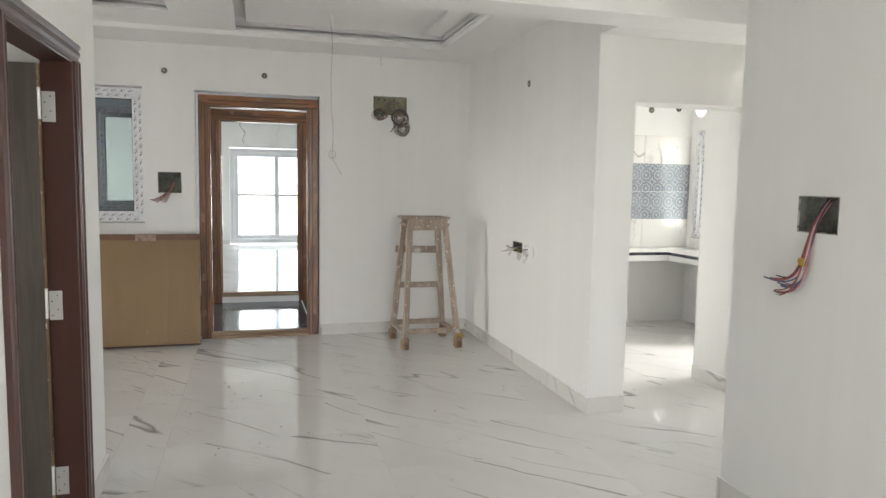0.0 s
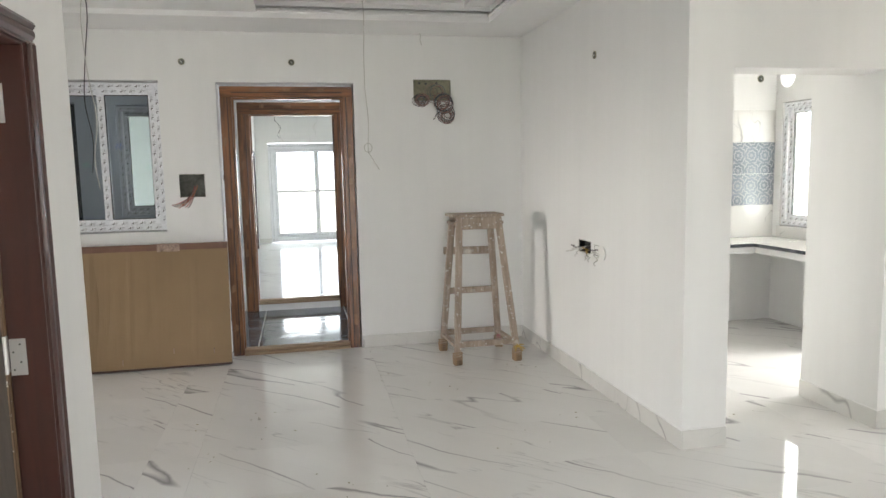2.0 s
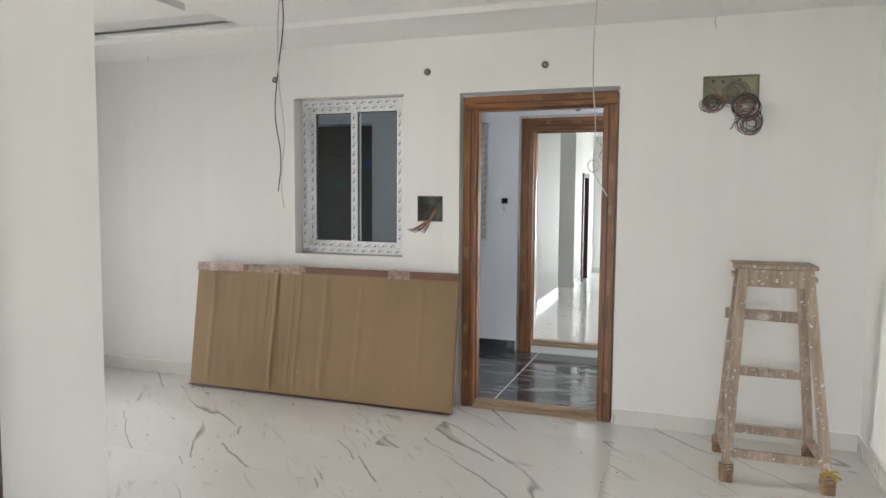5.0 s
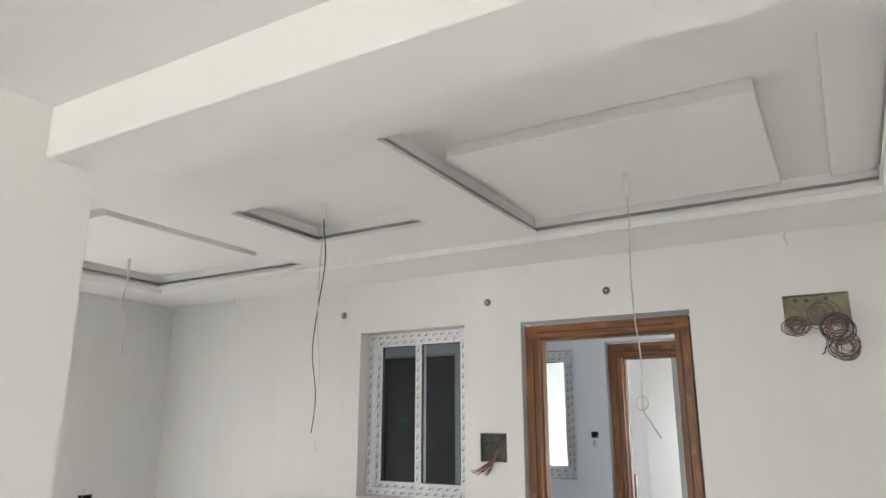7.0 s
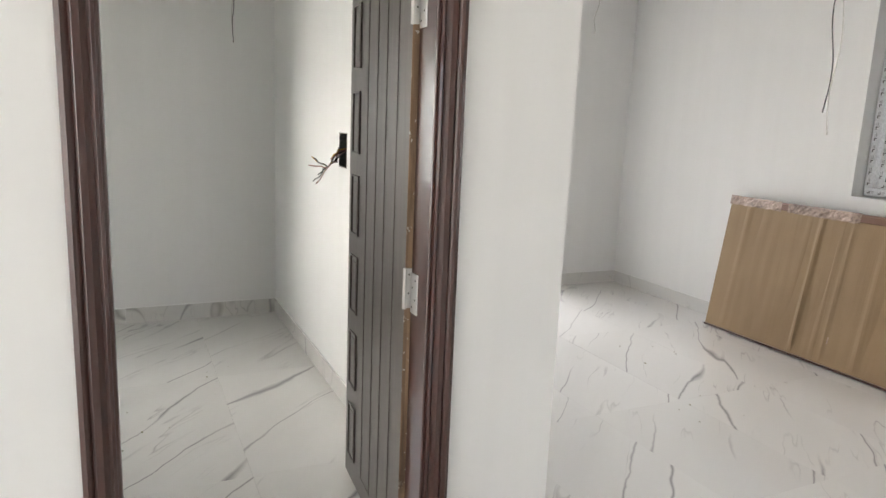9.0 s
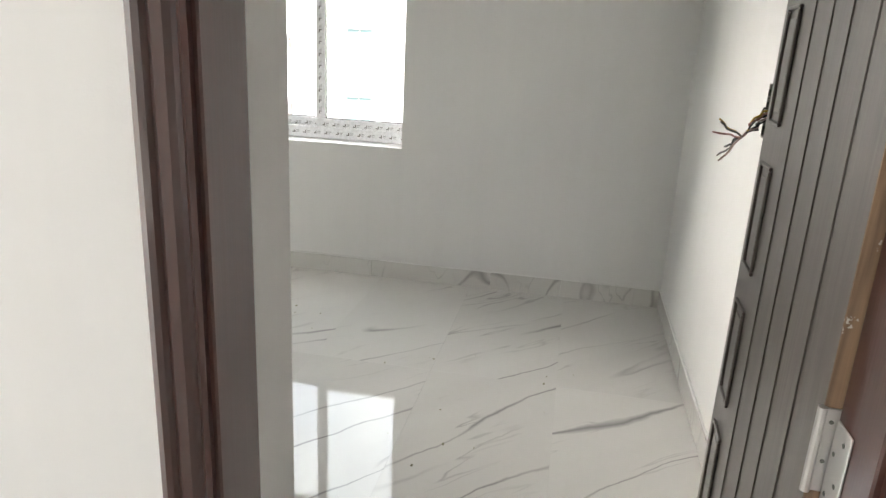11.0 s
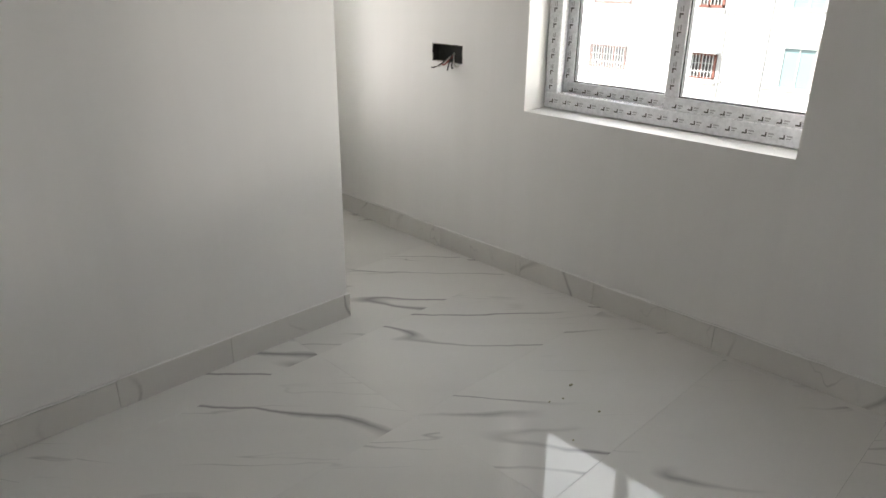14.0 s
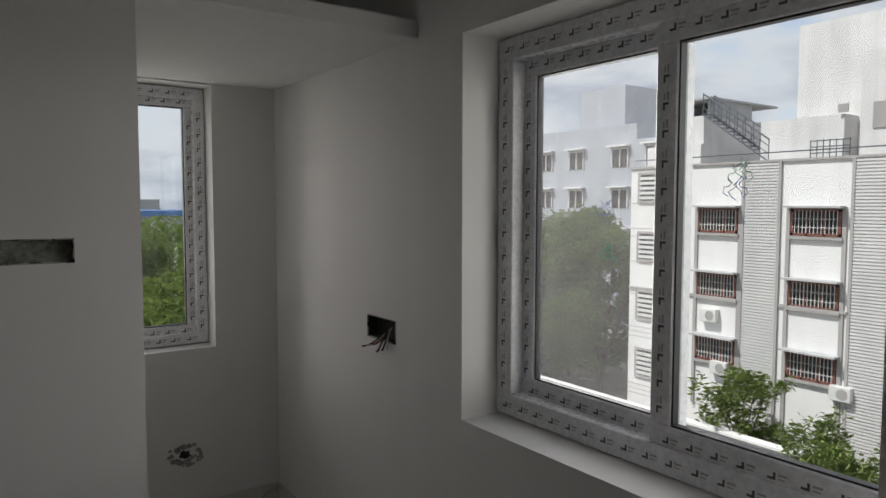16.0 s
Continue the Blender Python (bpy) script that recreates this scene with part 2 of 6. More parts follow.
M = {}
M["wall"] = paint("wall_putty", (0.82, 0.82, 0.80))
# wall putty with the bluish cast of the lobby's daylight put into its colour
M["wall_daylight_tint"] = paint("lobby_putty_daylight_tint", (0.74, 0.77, 0.82))
M["ceiling"] = paint("ceiling_putty", (0.86, 0.86, 0.845), 0.03)
M["tile"] = marble("marble_tile", rough=0.02)
M["tile_far"] = marble("marble_tile_dusty", rough=0.10, wavy=0.25)
M["skirt"] = marble("marble_skirting", (0.70, 0.69, 0.655), (0.36, 0.35, 0.335), 0.2, 30, 0.9)
M["screed"] = plain("tile_grout", (0.60, 0.59, 0.56), 0.85)
M["granite"] = granite()
M["teak"] = timber("polished_teak", (0.036, 0.013, 0.005), (0.33, 0.127, 0.040), 0.40, 2, 1.0, 0.25)
M["teak_h"] = timber("polished_teak_rail", (0.036, 0.013, 0.005), (0.33, 0.127, 0.040), 0.40, 0, 1.0, 0.25)
M["teak_dark"] = timber("dark_teak_bead", (0.022, 0.009, 0.004), (0.085, 0.036, 0.014), 0.45, 2, 1.0, 0.2)
M["filler"] = timber("teak_filler", (0.15, 0.070, 0.028), (0.29, 0.145, 0.066), 0.5, 2, 1.5)
M["brown"] = timber("dark_enamel_wood", (0.039, 0.0135, 0.010), (0.058, 0.0180, 0.0120), 0.32, 2, 1.0, 0.5)
M["brown_h"] = timber("dark_enamel_rail", (0.039, 0.0135, 0.010), (0.058, 0.0180, 0.0120), 0.32, 1, 1.0, 0.5)
M["leaf"] = timber("moulded_door_skin", (0.062, 0.050, 0.043), (0.105, 0.087, 0.075), 0.30, 2, 1.4, 0.3)
M["edge"] = splashed("raw_door_edge", (0.09, 0.058, 0.036), (0.32, 0.21, 0.125), (0.52, 0.49, 0.44))
M["raw"] = timber("bare_softwood", (0.085, 0.060, 0.042), (0.44, 0.29, 0.17), 0.8, 2, 0.8)
M["raw_h"] = timber("bare_softwood_sill", (0.22, 0.15, 0.09), (0.48, 0.36, 0.24), 0.8, 0)
M["stool"] = splashed("old_stool_wood", (0.23, 0.175, 0.135), (0.46, 0.375, 0.30))
M["steel"] = plain("brushed_steel", (0.56, 0.55, 0.53), 0.42, 0.75, 0.04, 40, 0.0)
# near-black so that the lobby's unlit west end looks dark
M["niche_dark"] = plain("niche_painted_dark", (0.045, 0.046, 0.05), 0.45, 0.3, 0.15, 20, 0.05)
M["upvc"] = plain("white_upvc", (0.80, 0.81, 0.82), 0.33, 0, 0.03, 40, 0.03)
M["film"] = plain("protective_film", (0.77, 0.78, 0.80), 0.28, 0, 0.10, 55, 0.2)
M["film_dark"] = plain("film_print_dark", (0.10, 0.095, 0.09), 0.5, 0, 0.2, 60)
M["film_grey"] = plain("film_print_grey", (0.42, 0.42, 0.43), 0.5, 0, 0.15, 60)
M["film_red"] = plain("film_print_red", (0.45, 0.16, 0.10), 0.5, 0, 0.15, 60)
M["gasket"] = plain("black_gasket", (0.02, 0.02, 0.022), 0.5)
M["glass"] = glass("clear_glass")
M["glass_dusty"] = glass("dusty_glass", dust=0.07)
M["glass_tinted"] = glass("grey_tinted_glass", (0.73, 0.76, 0.76))
M["card"] = None
M["wrap"] = plain("crumpled_clear_tape", (0.34, 0.25, 0.20), 0.08, 0, 0.6, 45, 1.0)
M["cavity"] = plain("rough_mortar_cavity", (0.115, 0.12, 0.105), 0.95, 0, 0.55, 60, 0.8)
M["chipped"] = plain("chipped_plaster", (0.34, 0.33, 0.30), 0.95, 0, 0.5, 90, 0.6)
M["slot"] = plain("chiselled_slot", (0.23, 0.245, 0.21), 0.95, 0, 0.7, 80, 1.0)
# near-black: the shade inside open holes is put into the colour
M["hole"] = plain("hole_painted_shade", (0.030, 0.030, 0.028), 0.95, 0, 0.6, 50, 0.9)
M["gi_box"] = plain("dusty_steel_box", (0.30, 0.29, 0.20), 0.6, 0.3, 0.45, 25, 0.4)
M["pvc"] = plain("white_conduit", (0.78, 0.78, 0.75), 0.4, 0, 0.05)
for nm, c in dict(red=(0.32, 0.05, 0.045), blue=(0.05, 0.09, 0.22), yellow=(0.42, 0.27, 0.04), black=(0.02, 0.02, 0.022), green=(0.05, 0.15, 0.06), orange=(0.40, 0.13, 0.04), white=(0.55, 0.54, 0.50), pink=(0.42, 0.16, 0.18), dust_a=(0.28, 0.13, 0.11), dust_b=(0.11, 0.10, 0.10), dust_c=(0.11, 0.14, 0.17), dust_d=(0.30, 0.21, 0.18)).items():
    M["w_" + nm] = plain("cable_" + nm, c, 0.4, 0, 0.15, 60)
M["ink_green"] = plain("green_marker", (0.03, 0.42, 0.24), 0.5)
M["ink_blue"] = plain("blue_marker", (0.03, 0.12, 0.55), 0.5)


def cardboard():
    n = Nodes("corrugated_cardboard")
    o = n.tc.outputs["Object"]
    crease = n.noise(n.map(o, (3.2, 1, 0.15)), 1.6, 4, 0.55, 0.3)
    flute = n.nt.nodes.new("ShaderNodeTexWave")
    flute.bands_direction = "X"
    n.put(flute.inputs["Vector"], o)
    flute.inputs["Scale"].default_value = 32
    grain = n.noise(o, 160, 3, 0.6)
    col = n.ramp(n.noise(o, 1.4, 4), (0.3, (0.245, 0.163, 0.086)), (0.7, (0.305, 0.207, 0.112)))
    col = n.mix(n.ramp(grain, (0.35, 0.0), (0.75, 0.16)), col, (0.22, 0.14, 0.07))
    n.bump(n.math("ADD", n.math("MULTIPLY", crease, 2.0), n.math("MULTIPLY", flute.outputs["Fac"], 0.03)), 0.35, 0.012)
    return n.set(Base_Color=col, Roughness=0.55, Specular_IOR_Level=0.35)


M["card"] = cardboard()
M["brown_card"] = plain("brown_paper_band", (0.17, 0.085, 0.055), 0.4, 0, 0.2, 20)

# ---- helpers ----


def box(bm, x0, x1, y0, y1, z0, z1, bevel=0.0, seg=1):
    a = bmesh.ops.create_cube(bm, size=1.0, matrix=Matrix.Translation(((x0 + x1) / 2, (y0 + y1) / 2, (z0 + z1) / 2)) @ Matrix.Diagonal((abs(x1 - x0), abs(y1 - y0), abs(z1 - z0), 1)))
    if bevel:
        edges = list({e for v in a["verts"] for e in v.link_edges})
        bmesh.ops.bevel(bm, geom=edges, offset=bevel, segments=seg, affect="EDGES", profile=0.5)
    return bm


def boxes(*rows, bevel=0.0):
    bm = bmesh.new()
    for r in rows:
        box(bm, *r, bevel=bevel)
    return bm


def tube(bm, pts, r, sides=6):
    """A round bar along a line of points."""
    pts = [Vector(p) for p in pts]
    rings = []
    for i, p in enumerate(pts):
        d = (pts[min(i + 1, len(pts) - 1)] - pts[max(i - 1, 0)]).normalized()
        u = d.orthogonal().normalized() if i == 0 else (uprev - d * uprev.dot(d)).normalized()
        uprev = u
        w = d.cross(u)
        rings.append([bm.verts.new(p + r * (math.cos(a) * u + math.sin(a) * w)) for a in [2 * math.pi * k / sides for k in range(sides)]])
    for a, b in zip(rings, rings[1:]):
        for k in range(sides):
            bm.faces.new((a[k], a[(k + 1) % sides], b[(k + 1) % sides], b[k]))
    bm.faces.new(rings[0][::-1])
    bm.faces.new(rings[-1])
    return bm


def disc(bm, centre, axis, r, depth, sides=24):
    a = Vector(axis).normalized()
    m = Matrix.Translation(centre) @ a.to_track_quat("Z", "Y").to_matrix().to_4x4()
    bmesh.ops.create_cone(bm, cap_ends=True, segments=sides, radius1=r, radius2=r, depth=depth, matrix=m)
    return bm


def mesh(name, bm, mat, smooth=False):
    me = bpy.data.meshes.new(name)
    bmesh.ops.recalc_face_normals(bm, faces=bm.faces[:])
    bm.to_mesh(me)
    bm.free()
    me.materials.append(M[mat] if isinstance(mat, str) else mat)
    if smooth:
        for p in me.polygons:
            p.use_smooth = True
    return me


def solid(name, bm, mat, label="", category="", kind="", group="", smooth=False):
    """A thing or piece of the setting that is one mesh."""
    return tagged(new(name, mesh(name, bm, mat, smooth)), label, category, group, kind)


def thing(name, at, label, category, group="", kind=""):
    """An empty at the base of a thing made of parts."""
    ob = new(name)
    ob.location = at
    ob.empty_display_size = 0.1
    return tagged(ob, label, category, group, kind)


def part(name, bm, mat, parent, label="", smooth=False, kind=""):
    ob = new(name, mesh(name, bm, mat, smooth) if not isinstance(bm, bpy.types.Mesh) else bm)
    ob.parent = parent
    if parent.parent is None:
        ob.matrix_parent_inverse = Matrix.Translation(parent.location).inverted()
    return tagged(ob, label, kind=kind)


def sway(p0, p1, n, amp, seed):
    """Points from p0 to p1 with soft bends, for loose cable."""
    rnd = random.Random(seed)
    ph = [rnd.uniform(0, 6.3) for _ in range(4)]
    a, b = Vector(p0), Vector(p1)
    out = []
    for i in range(n + 1):
        t = i / n
        k = math.sin(math.pi * min(1, t * 1.2 + 0.02)) * amp
        out.append(a.lerp(b, t) + Vector((k * math.sin(7 * t + ph[0]) + 0.4 * amp * math.sin(17 * t + ph[1]) * t, k * math.sin(6 * t + ph[2]) * 0.6, 0.15 * k * math.sin(11 * t + ph[3]))))
    return out


# ---- the shell ----
N0, N1 = 7.745, 7.975          # wall between flat and lobby
EX, WX = 2.936, -3.535         # living room side walls
BW = -3.397                    # bedroom window wall
Z1, Z2, Z3 = 2.80, 2.84, 2.955  # stepped ceiling
TOP = 3.1

# wiring boxes sunk in the walls: axis, plane, side that faces the room, from, to, bottom, top, depth
SUNK = [("y", N0, -1, 1.925, 2.268, 2.228, 2.415, 0.06), ("y", N0, -1, -0.108, 0.100, 1.418, 1.615, 0.05), ("x", 2.99, -1, 3.022, 3.235, 1.375, 1.528, 0.05),
        ("x", EX, -1, 6.18, 6.40, 0.975, 1.065, 0.05), ("x", EX, -1, 6.02, 6.12, 0.975, 1.050, 0.05), ("x", WX, 1, 6.97, 7.10, 1.02, 1.09, 0.05),
        ("x", BW, 1, 0.755, 0.980, 1.048, 1.140, 0.05), ("y", 1.173, 1, -2.290, -2.095, 1.432, 1.497, 0.03), ("y", 4.352, -1, -1.72, -1.58, 1.26, 1.44, 0.05), ("y", 9.78, -1, 0.025, 0.095, 1.545, 1.605, 0.05)]


def holed(*rects):
    """Wall boxes with the pockets for sunk wiring boxes left out."""
    todo = list(rects)
    for axis, plane, side, a, b, z0, z1, depth in SUNK:
        i = 0 if axis == "x" else 2
        j = 2 - i
        out = []
        for q in todo:
            face = q[i + 1] if side > 0 else q[i]
            if abs(face - plane) > 1e-4 or not (q[j] < a and b < q[j + 1] and q[4] < z0 and z1 < q[5]):
                out.append(q)
                continue

            def piece(u0, u1, w0, w1, back=False):
                p = list(q)
                p[j], p[j + 1], p[4], p[5] = u0, u1, w0, w1
                if back:
                    p[i + (1 if side > 0 else 0)] = plane - side * depth
                out.append(tuple(p))

            piece(q[j], q[j + 1], q[4], z0)
            piece(q[j], q[j + 1], z1, q[5])
            piece(q[j], a, z0, z1)
            piece(b, q[j + 1], z0, z1)
            piece(a, b, z0, z1, True)
        todo = out
    return boxes(*todo)


# door and window openings in the lobby wall
DX0, DX1, DZ = 0.228, 1.390, 2.381
WX0, WX1, WZ0, WZ1 = -1.195, -0.230, 1.133, 2.395


# the same in the wall across the lobby, and a made-up lift niche beside them
OD0, OD1, ODZ = 0.205, 1.475, 2.445
OX0, OX1, OZ0, OZ1 = -1.055, -0.125, 1.165, 2.385
LX0, LX1, LZ = -3.05, -1.46, 2.42


def lobby_side(name, y0, y1, win, door, mat, start=-3.9):
    a, b, c, d = win
    e, f, g = door
    bm = holed((start, a, y0, y1, 0, TOP), (a, b, y0, y1, 0, c), (a, b, y0, y1, d, TOP),
               (b, e, y0, y1, 0, TOP), (e, f, y0, y1, g, TOP), (f, 6.0, y0, y1, 0, TOP))
    return solid(name, bm, mat, kind="structure")


lobby_side("wall_north", N0, N1, (WX0, WX1, WZ0, WZ1), (DX0, DX1, DZ), "wall")
solid("wall_east", holed((EX, 3.213, 4.946, N0, 0, TOP)), "wall", kind="structure")
solid("wall_kitchen_front", boxes((3.213, 4.22, 4.946, 5.2, 2.12, TOP), (4.22, 5.63, 4.93, 5.57, 0, TOP)), "wall", kind="structure")
solid("wall_hall_east", holed((2.99, 3.2, -2.0, 3.626, 0, TOP)), "wall", kind="structure")
solid("wall_dining_south", boxes((3.2, 5.9, 3.426, 3.626, 0, TOP)), "wall", kind="structure")
HY = 7.73
KY0, KY1, KZ0, KZ1 = 7.02, 7.64, 0.98, 2.20
hole_r = 0.105
bm = boxes((5.63, 5.85, 4.93, 5.72, 0, TOP), (5.63, 5.85, 5.72, 6.38, 2.1, TOP), (5.63, 5.85, 6.38, KY0, 0, TOP), (5.63, 5.85, KY0, KY1, 0, KZ0), (5.63, 5.85, KY0, KY1, KZ1, 2.30), (5.63, 5.85, KY1, N0, 0, 2.30),
           (5.63, 5.85, KY0, 7.44, 2.30, TOP), (5.63, 5.85, 7.44, N0, 2.60, TOP), (5.63, 5.85, 7.735, N0, 2.30, 2.60))
solid("wall_kitchen_east", bm, "wall", kind="structure")


def round_opening(name, x0, x1, cy, cz, y0, y1, z0, z1, r, mat, n=32):
    """A square of wall with a round hole through it."""
    bm = bmesh.new()
    for x in (x0, x1):
        inner, outer = [], []
        for k in range(n):
            a = 2 * math.pi * (k + 0.5) / n
            c, s = math.cos(a), math.sin(a)
            inner.append(bm.verts.new((x, cy + r * c, cz + r * s)))
            f = min((y1 - cy) / c if c > 0 else (y0 - cy) / c, (z1 - cz) / s if s > 0 else (z0 - cz) / s)
            outer.append(bm.verts.new((x, cy + f * c, cz + f * s)))
        for k in range(n):
            bm.faces.new((inner[k], inner[(k + 1) % n], outer[(k + 1) % n], outer[k]))
        if x == x0:
            first = inner
    for k in range(n):
        bm.faces.new((first[k], first[(k + 1) % n], inner[(k + 1) % n], inner[k]))
    return solid(name, bm, mat, kind="structure")


round_opening("wall_vent_surround", 5.63, 5.85, 7.588, 2.45, 7.44, 7.735, 2.30, 2.60, hole_r, "wall")

# bedroom door opening in the hall's side wall
BD0, BD1, BDZ = 3.258, 4.150, 2.075
solid("wall_hall_west", boxes((-0.14, 0, -2.0, BD0, 0, TOP), (-0.14, 0, BD0, BD1, BDZ, TOP), (-0.14, 0, BD1, 4.6, 0, TOP)), "wall", kind="structure")
solid("wall_living_south", holed((-3.9, -0.14, 4.352, 4.6, 0, TOP)), "wall", kind="structure")
bm = holed((-3.78, WX, 4.6, 5.0, 0, TOP), (-3.78, WX, 5.0, 6.70, 2.2, TOP), (-3.78, WX, 6.70, N0, 0, TOP))
solid("wall_living_west", bm, "wall", kind="structure")
# unseen wall added beside the balcony to block lamp light from the south
solid("wall_balcony_side", boxes((-5.8, -3.78, 4.5, 4.7, -0.25, TOP)), "wall", kind="structure")
# bedroom
BY0, BY1, BZ0, BZ1 = 1.400, 2.668, 0.865, 2.142
bm = holed((-3.66, BW, -0.45, BY0, 0, TOP), (-3.66, BW, BY0, BY1, 0, BZ0), (-3.66, BW, BY0, BY1, BZ1, TOP), (-3.66, BW, BY1, 4.352, 0, TOP))
solid("wall_bedroom_west", bm, "wall", kind="structure")
SY = -0.21
SX0, SX1, SZ0, SZ1 = -3.073, -2.56, 0.878, 2.165
bm = boxes((BW, SX0, -0.45, SY, 0, TOP), (SX0, SX1, -0.45, SY, 0, SZ0), (SX0, SX1, -0.45, SY, SZ1, TOP), (SX1, -2.2, -0.45, SY, 0, TOP))
solid("wall_alcove_south", bm, "wall", kind="structure")
solid("wall_bedroom_south", holed((-2.455, -0.14, -0.21, 1.173, 0, TOP), (-0.435, -0.14, 1.173, 3.200, 0, TOP)), "wall", kind="structure")
solid("wall_hall_south", boxes((-0.14, 0.3, -2.2, -2.0, 0, TOP), (0.3, 2.7, -2.2, -2.0, 2.5, TOP), (2.7, 3.2, -2.2, -2.0, 0, TOP)), "wall", kind="structure")
# unseen end wall; its window gap is made up for the dining lamp
solid("wall_dining_east", boxes((5.9, 6.1, 3.4, 3.7, 0, TOP), (5.9, 6.1, 3.7, 4.85, 0, 0.8), (5.9, 6.1, 3.7, 4.85, 2.15, TOP), (5.85, 6.1, 4.85, 4.93, 0, TOP)), "wall", kind="structure")

# unseen slab added outside the kitchen window to keep direct sun off the tiles
solid("sunshade_kitchen", boxes((5.85, 6.7, 5.5, 7.9, 2.24, 2.30)), "wall", kind="structure")
# ceilings
# bedroom slab also juts out past the alcove, an added eave against the sun
solid("ceiling_bedroom", boxes((-3.7, -0.14, -1.2, 4.34, 2.92, TOP + 0.1)), "ceiling", kind="structure")
solid("ceiling_kitchen", boxes((3.213, 6.1, 5.2, N0, 2.9, TOP + 0.1)), "ceiling", kind="structure")
solid("ceiling_hall", boxes((-0.13, 6.1, -2.9, 4.425, 2.72, TOP + 0.1)), "ceiling", kind="structure")
solid("beam", boxes((-0.02, 6.1, 4.425, 4.72, 2.54, TOP + 0.1), (EX, 6.1, 4.72, 4.946, 2.54, TOP + 0.1), bevel=0.004), "ceiling", kind="structure")
solid("loft_slab", boxes((BW, -2.455, SY, 1.14, 2.172, 2.24), bevel=0.006), "wall", label="white plastered concrete loft slab over the alcove", category="loft", kind="structure")


COVE = 0.085  # how far the cove reaches behind the slab's edge
RR = (0.62, 2.463, 5.42, 7.16)
RM = (-0.72, 0.135, 5.86, 6.62)
RL = (-2.98, -1.25, 5.42, 7.12)
bm = bmesh.new()
# lower border
box(bm, WX, EX, 7.175, N0, Z1, Z2 + 0.02)
box(bm, WX, -2.99, 4.60, 7.175, Z1, Z2 + 0.02)
box(bm, 2.475, EX, 4.72, 7.175, Z1, Z2 + 0.02)
# middle slab, in strips that leave the three recesses
YA, YB = 4.60, 7.175
xs = [-2.99, RL[0], RL[1], RM[0], RM[1], RR[0], RR[1], 2.475]
for i, (a, b) in enumerate(zip(xs, xs[1:])):
    rec = {1: RL, 3: RM, 5: RR}.get(i)
    if rec:
        box(bm, a, b, YA, rec[2], Z2, Z2 + 0.02)
        box(bm, a, b, rec[3], YB, Z2, Z2 + 0.02)
    else:
        box(bm, a, b, YA, YB, Z2, Z2 + 0.02)
# panels that hang in the recesses
box(bm, 0.70, 2.035, 5.87, 7.04, 2.893, Z3, 0.004)
box(bm, 2.262, RR[1], RR[2], RR[3], 2.922, Z3, 0.0)
box(bm, -2.75, -1.52, 5.62, 6.86, 2.893, Z3, 0.004)
for x0, x1, y0, y1 in (RR, RM, RL):
    z0, z1, c, t = Z2 + 0.055, Z3, 0.025, COVE + 0.03
    box(bm, x0 - t, x0 - c, y0 - t, y1 + t, z0, z1)
    box(bm, x1 + c, x1 + t, y0 - t, y1 + t, z0, z1)
    box(bm, x0 - c, x1 + c, y0 - t, y0 - c, z0, z1)
    box(bm, x0 - c, x1 + c, y1 + c, y1 + t, z0, z1)
    z0, z1, c = Z2 + 0.02, Z2 + 0.055, COVE
    box(bm, x0 - t, x0 - c, y0 - t, y1 + t, z0, z1)
    box(bm, x1 + c, x1 + t, y0 - t, y1 + t, z0, z1)
    box(bm, x0 - c, x1 + c, y0 - t, y0 - c, z0, z1)
    box(bm, x0 - c, x1 + c, y1 + c, y1 + t, z0, z1)
solid("ceiling_living", bm, "ceiling", kind="structure")
solid("ceiling_living_upper", boxes((-4.4, 3.2, 4.6, N0, Z3, TOP + 0.1)), "ceiling", kind="structure")
# bases under the floors
floor = solid("floor", boxes((-3.66, 6.1, -2.9, 7.86, -0.25, -0.012)), "screed", kind="structure", label="polished white marble-look floor tiles with grey streaks", category="floor")
lobby = solid("floor_lobby", boxes((-3.9, 6.0, 7.86, 10.72, -0.25, -0.003)), "screed", kind="structure", label="polished black granite lobby floor", category="floor")
far_floor = solid("floor_opposite_flat", boxes((-3.9, 6.0, 10.72, 18.3, -0.25, -0.012)), "screed", kind="structure", label="glossy marble-look tiles in the opposite flat", category="floor")

# lobby and the flat across it
L0, L1 = 9.78, 10.01
lobby_side("wall_lobby_north", L0, L1, (OX0, OX1, OZ0, OZ1), (OD0, OD1, ODZ), "wall_daylight_tint", LX1)
solid("wall_lift", boxes((-3.9, LX0, L0, 10.9, 0, TOP), (LX0, LX1, L0, L1, LZ, TOP), (LX0, LX1, 10.7, 10.9, 0, TOP), (LX1, LX1 + 0.2, L1, 10.9, 0, TOP), (LX0, LX1, L1, 10.7, LZ + 0.1, TOP)), "wall_daylight_tint", kind="structure")
# lift doors are made up to fill the dark end of the lobby
lift = thing("door_niche_added", ((LX0 + LX1) / 2, 10.5, 0), "dark closed doors added in a deep made-up niche", "lift door", kind="structure")
part("surround", boxes((LX0, LX0 + 0.22, 10.38, 10.7, 0, LZ + 0.1), (LX1 - 0.22, LX1, 10.38, 10.7, 0, LZ + 0.1), (LX0 + 0.22, LX1 - 0.22, 10.38, 10.7, 2.12, LZ + 0.1), bevel=0.004), "niche_dark", lift, "dark steel surround")
for a, b in ((LX0 + 0.22, (LX0 + LX1) / 2 - 0.002), ((LX0 + LX1) / 2 + 0.002, LX1 - 0.22)):
    part("leaf", boxes((a, b, 10.46, 10.5, 0.005, 2.12), bevel=0.003), "niche_dark", lift)
solid("wall_lobby_west", boxes((-3.9, -3.7, N1, L0, 0, TOP)), "wall_daylight_tint", kind="structure")
